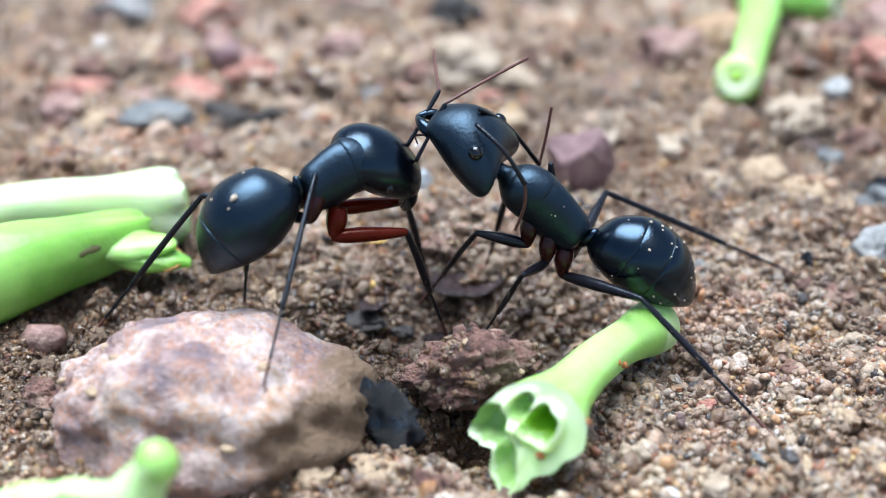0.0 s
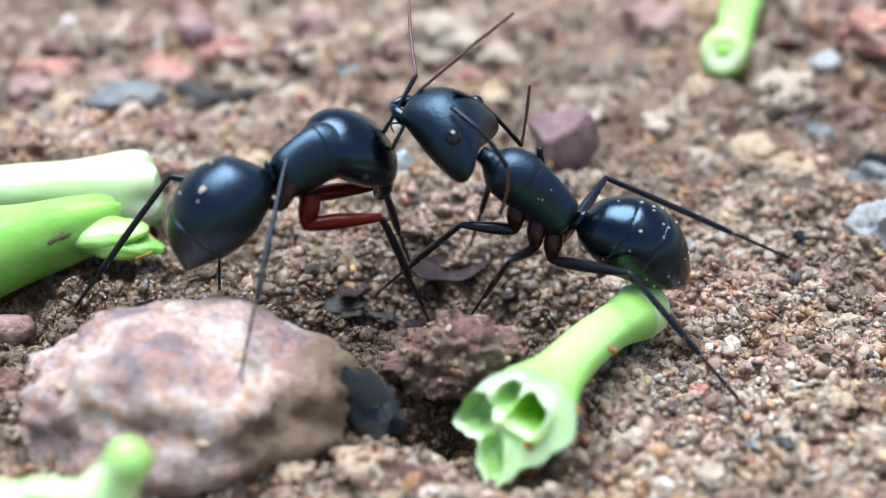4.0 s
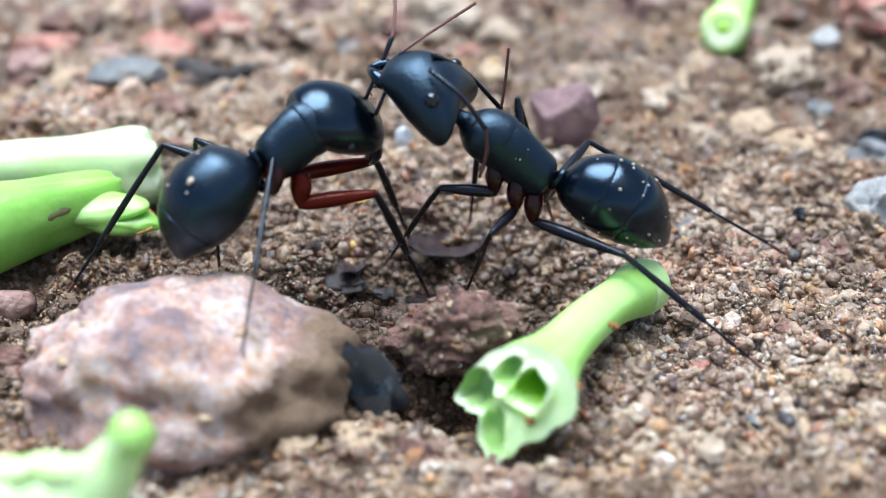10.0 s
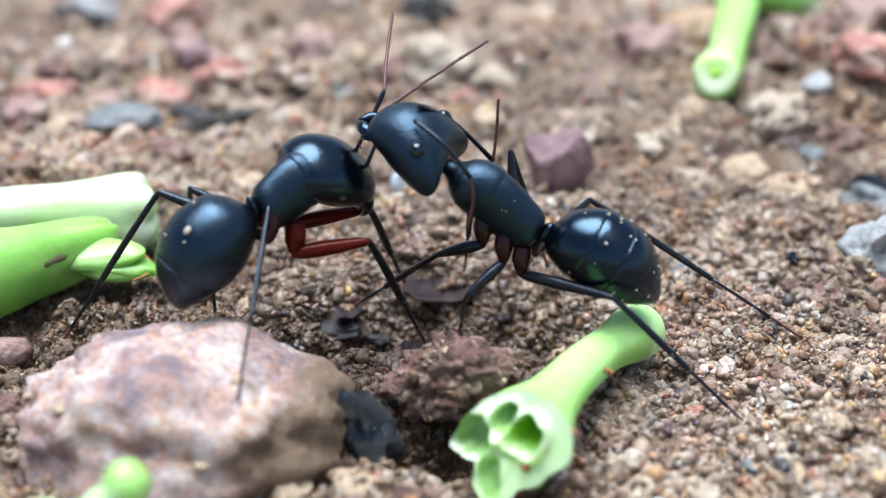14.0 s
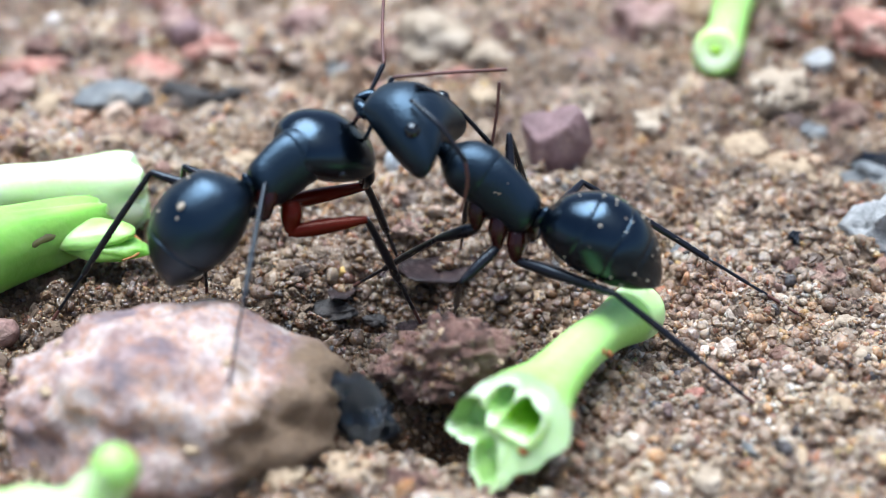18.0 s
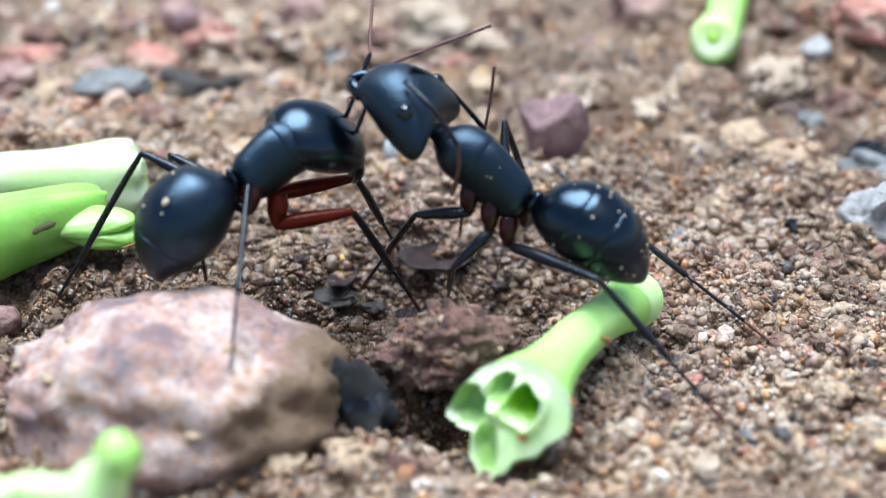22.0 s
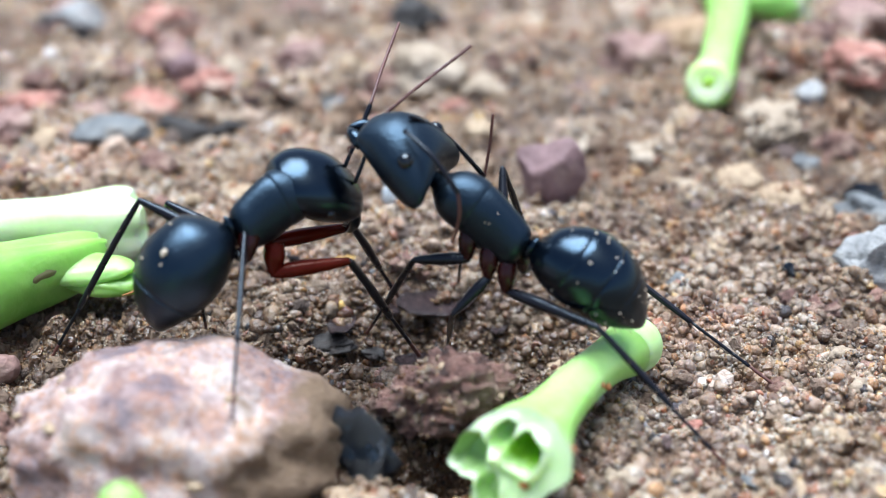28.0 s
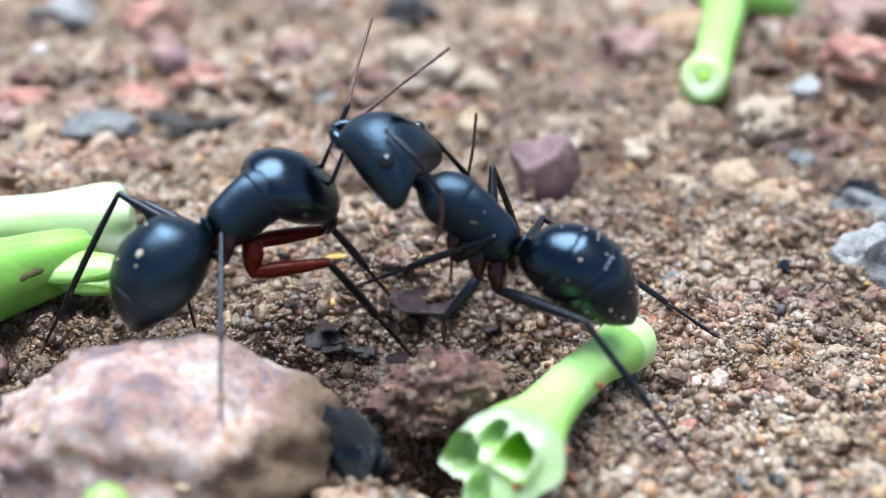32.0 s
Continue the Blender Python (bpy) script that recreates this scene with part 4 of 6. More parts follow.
def flowers():
    rim = [(10, 1.95), (28, 1.98), (46, 1.82), (72, 1.55), (116, 1.36), (152, 1.43), (178, 1.64), (198, 1.88), (208, 1.5), (219, 1.12), (247, 1.5), (269, 1.74), (284, 1.5), (303, 1.2), (343, 1.42)]
    pockets = [(-1.14, -0.20, 0.62, 0.62, 20, 0.85, 0.14), (-0.34, 0.62, 0.30, 0.46, -32, 0.6, 0.14), (0.46, 0.44, 0.52, 0.44, 20, 1.55, 0.28), (-0.34, -1.02, 0.42, 0.76, 14, 0.8, 0.16)]
    flower((6.85, -3.2, 0.95), (-4.6, -7.0, 0.75), 9.0, [(0, 0.05), (0.012, 0.45), (0.035, 0.74), (0.07, 0.90), (0.14, 0.90), (0.30, 0.72), (0.45, 0.70), (0.62, 0.78), (0.78, 1.0), (0.91, 1.40), (1.0, 1.66)], rim, pockets,
           "pale green fallen flower with a lobed open mouth", 0.45, spots=[(9.20, 0.70, -0.36), (4.6, 0.62, 0.62), (4.3, 0.70, 0.42), (8.35, 1.62, 0.75)], seed=2, wave=0.15)
    flower((-20.0, 2.3, 1.25), (9.1, 1.3, 0.1), 9.4, [(0, 0.4), (0.03, 0.9), (0.1, 1.05), (0.35, 0.90), (0.55, 0.92), (0.68, 1.02), (0.80, 1.24), (0.90, 1.42), (0.96, 1.40), (1.0, 1.28)],
           [(20, 1.22), (60, 1.4), (95, 1.25), (130, 1.4), (170, 1.15), (210, 1.4), (260, 1.55), (300, 1.5), (340, 1.2)], [], "whitish green flower tube with a wide torn mouth", -0.1, GREEN_WHITE, GREEN_WHITE, seed=5, dome=0.3, wave=0.7)
    low = flower((-19.4, -5.0, 1.25), (7.57, 6.4, 0.1), 10.0, [(0, 0.5), (0.03, 1.1), (0.1, 1.5), (0.4, 1.65), (0.56, 1.52), (0.70, 1.26), (0.84, 1.05), (0.94, 0.85), (1.0, 0.6)],
                 [(10, 0.5), (50, 0.8), (90, 0.6), (120, 0.85), (160, 0.6), (200, 0.45), (240, 0.6), (280, 0.5), (330, 0.65)], [], "bright green flower with a torn mouth lying on the soil", -0.3, GREEN_BRIGHT, GREEN_BRIGHT, seed=8, dome=0.3, wave=0.8)
    # a brownish hollow: its dark is painted on a lump, not shaded by depth
    hollow_mark = solid("blemish", *lump((0.80, 0.34, 0.30), 6, 0.2, 3), BROWN_HOLLOW, low, "brownish bruise in the green flesh")
    hollow_mark.location = Vector((7.3, -0.84, 0.72)) * MM
    frill = solid("torn_edge", *lump((1.6, 0.72, 0.40), 12, 0.16, 4), GREEN_BRIGHT, low, "ragged torn green edge")
    frill.matrix_basis = pose(0.0094, -0.0014, -0.0001, 0, 4, -46)
    flap = solid("torn_edge", *lump((1.75, 0.72, 0.36), 17, 0.12, 4), GREEN, low, "ragged torn green edge")
    flap.matrix_basis = pose(0.0090, -0.0010, 0.00034, 10, -4, -42)
    solid("brown_edge", *tube([(0.3, 0.8, 0.2, 0.03), (0.9, 0.6, 0.2, 0.05), (1.36, 0.1, 0.14, 0.05), (1.3, -0.4, 0.05, 0.04), (0.9, -0.75, 0.0, 0.02)], 8, 16, 0.5), RUST, frill, "dried brown edge")
    bud()
    stalk([(12.0, 14.9, 1.9, 0.95), (12.3, 15.9, 1.3, 1.02), (13.4, 19.5, 1.2, 0.85), (14.6, 24.0, 1.4, 0.95), (15.0, 29.0, 1.6, 1.2)], "pale green hollow flower stalk resting on the sand", True)
    stalk([(18.6, 25.0, 1.6, 0.95), (17.6, 25.5, 1.5, 1.0), (16.2, 26.3, 1.3, 0.8), (15.2, 27.0, 1.2, 0.7)], "short green side shoot beside the hollow stalk")


def bud():
    """A pale flower with a rounded knob, close in front of the rock."""
    ob = new("flower_bud")
    ob.location = Vector((-9.0, -16.0, 2.6)) * MM
    knob = solid("knob", *lump((0.55, 0.55, 0.62), 4, 0.10, 3), GREEN, ob, "rounded green knob")
    knob.location = Vector((1.55, 0.0, 2.2)) * MM
    solid("stem", *tube([(1.55, 0.0, 2.3, 0.50), (1.1, 0, 1.5, 0.62), (0.4, -0.1, 0.7, 0.95), (-0.6, -0.2, 0.2, 1.3), (-2.2, -0.3, -0.3, 1.5), (-3.6, -0.3, -1.2, 1.3)], 18, 22, 0.2), GREEN_PALE, ob)
    for k, (x, z, turn) in enumerate(((-0.1, 1.25, 20), (-1.5, 1.2, -15), (0.5, 0.2, 40))):
        leaf = solid("sepal", *lump((0.85, 0.4, 0.5), 9 + k, 0.2, 3), GREEN_PALE, ob, "whitish green sepal")
        leaf.matrix_basis = pose(x * MM, -0.4 * MM, z * MM, 0, turn, 0)
    tagged(ob, "small pale green flower bud lying before the rock", "flower bud")


# ---- ants ----
def ball(r, seed=0, detail=2):
    return lump((r, r, r), seed, 0.06, detail)


def ant(name, label, dims):
    """An ant in parts. Its root stands at the waist, x along the chest to the head."""
    root = new(name)
    tagged(root, label, "ant", "two facing ants")
    chest, head_len, head_w, head_h, gaster_len = (dims[k] for k in ("chest", "head", "head_w", "head_h", "gaster"))
    body = {"root": root, "dims": dims, "rows": {}, "legs": {}}

    def keyed(key, ob):
        body[key] = ob
        body["rows"][key] = []
        return ob

    c = chest
    k = dims["girth"]
    solid("chest", *lathe([(0.00 * c, 0.24, 0.28, -0.2), (0.06 * c, 0.48 * k, 0.62 * k, -0.16), (0.25 * c, 0.52 * k, 0.78 * k, -0.10), (0.46 * c, 0.60 * k, 0.84 * k, 0.0),
                           (0.60 * c, 0.66 * k, 0.80 * k, 0.06), (0.78 * c, 0.70 * k, 0.72 * k, 0.04), (0.92 * c, 0.50 * k, 0.48 * k, 0.0), (1.0 * c, 0.30, 0.30, 0.0), (1.08 * c, 0.24, 0.24, 0.0)]), MATT_SHELL, root)
    v, f = lathe([(0.56 * c, 0.63 * k, 0.78 * k, 0.06), (0.60 * c, 0.69 * k, 0.83 * k, 0.07), (0.68 * c, 0.725 * k, 0.82 * k, 0.065), (0.80 * c, 0.72 * k, 0.74 * k, 0.04), (0.90 * c, 0.58 * k, 0.55 * k, 0.02), (0.95 * c, 0.36, 0.36, 0.0)])
    solid("collar_plate", v, f, MATT_SHELL, root)
    solid("waist_node", *lathe([(-0.28, 0.10, 0.12, -0.1), (-0.18, 0.24, 0.44, 0.08), (-0.02, 0.22, 0.40, 0.06), (0.12, 0.14, 0.2, -0.05)], 14, 10), SHELL, root)
    solid("joint_membrane", *lathe([(0.0, 0.20, 0.26, -0.12), (0.10, 0.25, 0.30, -0.1), (0.18, 0.2, 0.26, -0.1)], 14, 8), MEMBRANE, root, "tan joint membrane")

    dusty = random.Random(dims["seed"] + 40)
    for _ in range(4):
        u, t = dusty.uniform(0.2, 0.85), dusty.uniform(0.2, 1.5)
        sp = solid("dust_speck", *ball(dusty.uniform(0.02, 0.04), 7, 1), DUST, root, "pale dust speck")
        sp.location = Vector((u * c, 0.60 * k * math.cos(t), 0.82 * k * math.sin(t))) * MM

    # head, origin at the neck, x to the jaws
    L = head_len
    w, h = head_w / 2, head_h / 2
    v, f = lathe([(a * L, b * w, c * h, d * h) for a, b, c, d in dims["skull"]], 36, 40)
    v = [(x - dims["notch"] * L * (y / w) ** 2 * max(0, 1 - x / (0.5 * L)) , y, z) for x, y, z in v]
    head = keyed("head", solid("head", v, f, dims["head_mat"], root))
    solid("face_plate", *lathe([(0.74 * L, 0.40 * w, 0.5 * h, 0.12 * h), (0.82 * L, 0.46 * w, 0.46 * h, 0.0), (0.90 * L, 0.38 * w, 0.32 * h, -0.1 * h), (0.94 * L, 0.2 * w, 0.15 * h, -0.16 * h)], 18, 12), SHELL, head)
    for s in (1, -1):
        e = solid("eye", *ball(dims["eye"], 2, 3), EYE, head, "glossy black eye")
        ex, ey, ez = dims["eye_at"]
        e.location = Vector((ex * L, s * ey * w, ez * h)) * MM
        j = dims["jaw"]
        a = 0.24 + 0.16 * j
        jaw = [(0.84 * L, s * 0.34 * w, -0.2 * h, 0.22), ((0.96 - 0.05 * j) * L, s * a * w, (-0.25 - 0.45 * j) * h, 0.2), ((1.03 - 0.08 * j) * L, s * (a - 0.15) * w, (-0.36 - 0.96 * j) * h, 0.12), ((1.07 - 0.12 * j) * L, s * 0.02, (-0.42 - 1.14 * j) * h, 0.03)]
        m = solid("mandible", *tube(jaw, 12, 12), SHELL, head, "shiny dark mandible")
        for q in range(3 if j else 0):
            tooth = [(L * (0.99 + 0.035 * q - 0.11 * j), s * (0.14 - 0.04 * q) * w, (-0.40 - 0.75 * j - 0.1 * q * j) * h, 0.045), (L * (1.0 + 0.035 * q - 0.14 * j), s * (0.05 - 0.03 * q) * w, (-0.47 - 0.8 * j - 0.1 * q * j) * h, 0.008)]
            solid("tooth", *tube(tooth, 6, 4), MEMBRANE, m)
        palp = [(0.84 * L, s * 0.16 * w, -0.5 * h, 0.05), (0.95 * L, s * 0.2 * w, -0.8 * h, 0.035), (0.88 * L, s * 0.18 * w, -1.05 * h, 0.02)]
        solid("palp", *tube(palp, 6, 8), FEELER, head)

    # gaster, origin at the waist, x to the tip
    G = gaster_len

    profile = np.array(spline(dims["bulb"], 80))

    def girth(u):
        """Half height and height of the centre line, along the gaster."""
        return float(np.interp(u, profile[:, 0], profile[:, 1])), float(np.interp(u, profile[:, 0], profile[:, 2]))

    plates = dims["plates"]
    gaster = None
    for k, (a, b) in enumerate(plates):
        rows = []
        last = len(plates) - 1
        for q in range(9):
            u = a + (b - a) * q / 8
            lift = 1 + dims["step"] * (math.sin(math.pi * q / 8) - (1.5 if q == 8 and k < last else 0) - (1.2 if q == 0 and k else 0))
            r, mid = girth(u)
            rows.append((u * G, r * dims["broad"] * lift, r * lift, mid))
        v, f = lathe(rows, 32, 12)
        if k == 0:
            gaster = keyed("gaster", solid("gaster", v, f, dims["gaster_mat"], root))
        else:
            solid("tergite", v, f, dims["gaster_mat"], gaster)
    rnd = random.Random(dims["seed"])
    for _ in range(dims["specks"]):
        u, t = rnd.uniform(0.15, 0.92), rnd.uniform(-2.4, 1.2)
        sp = solid("dust_speck", *ball(rnd.uniform(0.022, 0.06), rnd.randint(1, 90), 1), DUST, gaster, "pale dust speck")
        r, mid = girth(u)
        sp.location = Vector((u * G, r * dims["broad"] * 1.01 * math.cos(t) * dims["side"], mid - r * 1.01 * math.sin(t))) * MM
    for _ in range(22):
        u, t = rnd.uniform(0.72, 0.99), rnd.uniform(0, 6.28)
        r, mid = girth(u)
        p = Vector((u * G, r * dims["broad"] * math.cos(t), mid + r * math.sin(t)))
        d = Vector((0.16, 0.13 * math.cos(t), 0.13 * math.sin(t)))
        solid("bristle", *tube([(*p, 0.004), (*(p + d), 0.002)], 4, 3), MEMBRANE, gaster)
    return body


def feelers(body, left, right, mat):
    """Both antennae, fixed in the head's space: rows of x, y, z, radius for the scape and the whip of each."""
    for scape, whip in (left, right):
        s = solid("scape", *tube([(*p, r) for p, r in zip(scape, (0.075, 0.07, 0.085))], 8, 12), LEG, body["head"])
        if whip:
            k = 9
            pts = spline([(*p, 0.06) for p in whip], 2 * k)
            solid("whip", *tube([(x, y, z, 0.058 if q % 2 else 0.047) for q, (x, y, z, _) in enumerate(pts)], 8, 4 * k), mat, s, "segmented brownish feeler whip")


def leg(body, key, hip, pole, lengths, foot=None, red=0.0, thick=1.0):
    """A leg: coxa, femur and shin with its foot. hip is in the root's space, pole is the way its knee points in the world."""
    femur_len, tibia_len, tarsus_len = lengths
    root = body["root"]
    c = [(hip[0] + 0.50, hip[1] * 0.5, hip[2] + 0.75, 0.28), (hip[0] + 0.30, hip[1] * 0.8, hip[2] + 0.42, 0.31), (hip[0] + 0.08, hip[1], hip[2] + 0.1, 0.19), (hip[0], hip[1], hip[2], 0.13)]
    c = [(x, y, z, r * (1.12 if red > 0.5 else 1)) for x, y, z, r in c]
    solid("coxa", *tube(c, 12, 12), RED_LEG if red > 0.5 else COXA, root, "dark red leg base" if red > 0.5 else "")
    f = femur_len
    mat = RED_LEG if red > 0.5 else LEG
    fem = solid("femur", *tube([(-0.06, 0, 0, 0.10 * thick), (0.10 * f, 0, 0.01, 0.17 * thick), (0.35 * f, 0, 0.02, 0.205 * thick), (0.7 * f, 0, 0.01, 0.165 * thick), (0.97 * f, 0, 0, 0.105 * thick), (1.01 * f, 0, 0, 0.075 * thick)], 12, 18), mat, root,
                "dark red femur" if red > 0.5 else "")
    t = tibia_len
    shin = solid("tibia", *tube([(-0.03, 0, 0, 0.07 * thick), (0.06 * t, 0, 0, 0.095 * thick), (0.3 * t, 0, 0.02, 0.105 * thick), (0.6 * t, 0, 0.02, 0.115 * thick), (0.95 * t, 0, 0, 0.10 * thick), (1.0 * t, 0, 0, 0.06 * thick)], 10, 16), LEG, root)
    steps = (0.46, 0.2, 0.14, 0.10, 0.10)
    pos, drop = Vector((t, 0, 0)), 0.0
    for q, part_len in enumerate(steps):
        d = Vector((math.cos(drop), 0, math.sin(drop)))
        end = pos + d * (tarsus_len * part_len)
        solid("tarsus", *tube([(*pos, 0.05 * thick), (*(pos + (end - pos) * 0.5), 0.055 * thick), (*(pos + (end - pos) * 0.94), 0.062 * thick), (*end, 0.04 * thick)], 7, 8), FEELER if q > 1 else LEG, shin)
        pos = end
    for s in (1, -1):
        solid("claw", *tube([(*pos, 0.025), (pos.x + 0.12, s * 0.08, pos.z + 0.02, 0.018), (pos.x + 0.17, s * 0.13, pos.z - 0.08, 0.006)], 5, 6), FEELER, shin)
    spur = [(0.96 * t, 0.05, -0.05, 0.02), (1.08 * t, 0.1, -0.1, 0.006)]
    solid("spur", *tube(spur, 5, 4), LEG, shin)
    rnd = random.Random(len(key) + int(10 * f))
    for q in range(10):
        x = t * rnd.uniform(0.2, 0.98)
        a = rnd.uniform(0, 6.28)
        solid("bristle", *tube([(x, 0.09 * math.cos(a), 0.09 * math.sin(a), 0.007), (x + 0.12, 0.2 * math.cos(a), 0.2 * math.sin(a), 0.004)], 4, 3), MEMBRANE, shin)
    body["legs"][key] = (Vector(hip), Vector(pole).normalized(), femur_len, tibia_len + tarsus_len, foot)
    for k, ob in ((key + " femur", fem), (key + " shin", shin)):
        body[k] = ob
        body["rows"][k] = []


def stance(body, t, *points, **more):
    """Notes an attitude at t seconds, for settle()."""
    body.setdefault("stances", {})[t] = (points, more)


def again(body, t, like, **more):
    """The attitude of another moment, held or come back to at t seconds."""
    points, same = body["stances"][like]
    body["stances"][t] = (points, {**same, **more})


def attitude(body, t, jaw, neck, waist, tip, nape=None, elbows=None, tips=None, **feet):
    """Poses of all parts at t seconds from world points: the jaws, neck, waist and gaster tip, and the feet."""
    d = body["dims"]
    root = basis(waist, Vector(neck) - Vector(waist), d["chest_up"])
    back = root.inverted()
    body.setdefault("root_rows", []).append((t, root))
    neck_at = Vector(nape or neck)
    head = basis(neck_at, Vector(jaw) - neck_at, d["head_up"])
    body["rows"]["head"].append((t, back @ head))
    rear = Vector(waist) + (Vector(waist) - Vector(neck)).normalized() * d["gap"]
    body["rows"]["gaster"].append((t, back @ basis(rear, Vector(tip) - rear, d["gaster_up"])))
    for key, (hip, pole, upper, lower, foot) in body["legs"].items():
        a = (root @ (hip * MM)) / MM
        b = Vector(feet.get(key, foot))
        way = b - a
        dist = min(way.length, (upper + lower) * 0.998)
        dist = max(dist, abs(upper - lower) * 1.02)
        way.normalize()
        along = (dist * dist + upper * upper - lower * lower) / (2 * dist)
        out = math.sqrt(max(0.0, upper * upper - along * along))
        pole = Vector(feet.get(key + "_pole", pole)).normalized()
        side = (pole - way * pole.dot(way)).normalized()
        knee = a + way * along + side * out
        body["rows"][key + " femur"].append((t, back @ basis(a, knee - a, side)))
        body["rows"][key + " shin"].append((t, back @ basis(knee, a + way * dist - knee, side)))
    if tips:
        for (key, socket), elbow, target in zip(body["socket"].items(), elbows, tips):
            base = (head @ (socket * MM)) / MM
            way = (Vector(elbow) - base).normalized()
            body["rows"]["scape " + key].append((t, back @ basis(base, way, (0.1, -1, 0.1))))
            bend = base + way * body["scape"]
            body["rows"]["whip " + key].append((t, back @ basis(bend, Vector(target) - bend, (0.1, -1, 0.1))))


def settle(body):
    for t, (points, more) in sorted(body["stances"].items()):
        attitude(body, t, *points, **more)
    walk(body["root"], body["root_rows"])
    for key, rows in body["rows"].items():
        walk(body[key], rows)


def make_right():
    b = ant("ant", "black ant with reddish legs and a shiny dust-specked gaster, head raised", {
        "chest": 3.4, "girth": 1.13, "notch": 0.24, "step": 0.012, "jaw": 0.0, "head": 3.25, "head_w": 3.0, "head_h": 2.05, "gaster": 4.14, "gap": 0.14, "broad": 1.0,
        "skull": ((0.13, 0.25, 0.3, 0), (0.14, 0.68, 0.6, 0), (0.19, 0.95, 0.88, 0), (0.30, 1.0, 1.0, 0.10), (0.48, 0.91, 1.0, 0.20), (0.68, 0.72, 0.88, 0.22), (0.82, 0.56, 0.66, 0.12), (0.91, 0.43, 0.42, 0.0), (0.94, 0.2, 0.2, -0.05)),
        "bulb": ((0, 0.12, 0.05), (0.04, 0.50, 0.25), (0.115, 0.87, 0.40), (0.32, 1.25, 0.55), (0.55, 1.26, 0.55), (0.70, 1.10, 0.49), (0.82, 0.84, 0.38), (0.92, 0.50, 0.22), (0.98, 0.22, 0.08), (1.0, 0.03, 0.02)),
         "plates": ((0.0, 0.31), (0.29, 0.57), (0.55, 0.78), (0.76, 0.92), (0.90, 1.0)), "eye_at": (0.39, 0.70, 0.70), "eye": 0.27, "seed": 5, "specks": 34, "side": -1,
        "head_mat": MATT_SHELL, "gaster_mat": SHELL, "chest_up": (0.3, -0.1, 1), "head_up": (0.3, -0.2, 0.9), "gaster_up": (0.2, -0.1, 1)})
    feelers(b, ([(1.84, 0.65, 1.31), (0.65, 1.05, 1.48), (-0.55, 1.17, 1.07)], [(-0.55, 1.17, 1.07), (-0.99, 1.23, 0.44), (-1.28, 1.3, -0.48)]),
            ([(2.03, -0.06, 1.33), (0.93, -1.05, 0.81), (-0.76, -1.76, -0.12)], [(-0.76, -1.76, -0.12), (-0.32, -2.09, 0.73), (0.17, -2.31, 1.62)]), FEELER)
    leg(b, "lf", (1.25, 0.45, -1.30), (-0.3, -0.5, 1), (1.75, 3.3, 2.3), red=0.4)
    leg(b, "rf", (1.25, -0.45, -1.3), (-0.2, 0.6, 0.8), (2.3, 2.6, 2.2), (0.9, 1.6, 0.0))
    leg(b, "lm", (0.40, 0.5, -1.35), (-0.1, -1, 0.9), (1.6, 2.8, 2.0), red=0.4, thick=0.9)
    leg(b, "rm", (0.40, -0.5, -1.2), (0.02, 0.69, 0.72), (2.95, 3.9, 3.0), (3.88, 1.4, 0.3))
    leg(b, "lh", (-0.30, 0.45, -1.40), (0.4, -0.6, 1), (3.3, 3.2, 2.6), red=0.4)
    leg(b, "rh", (-0.30, -0.45, -1.05), (-0.4, 1, 0.35), (3.5, 4.9, 3.5))
    return b


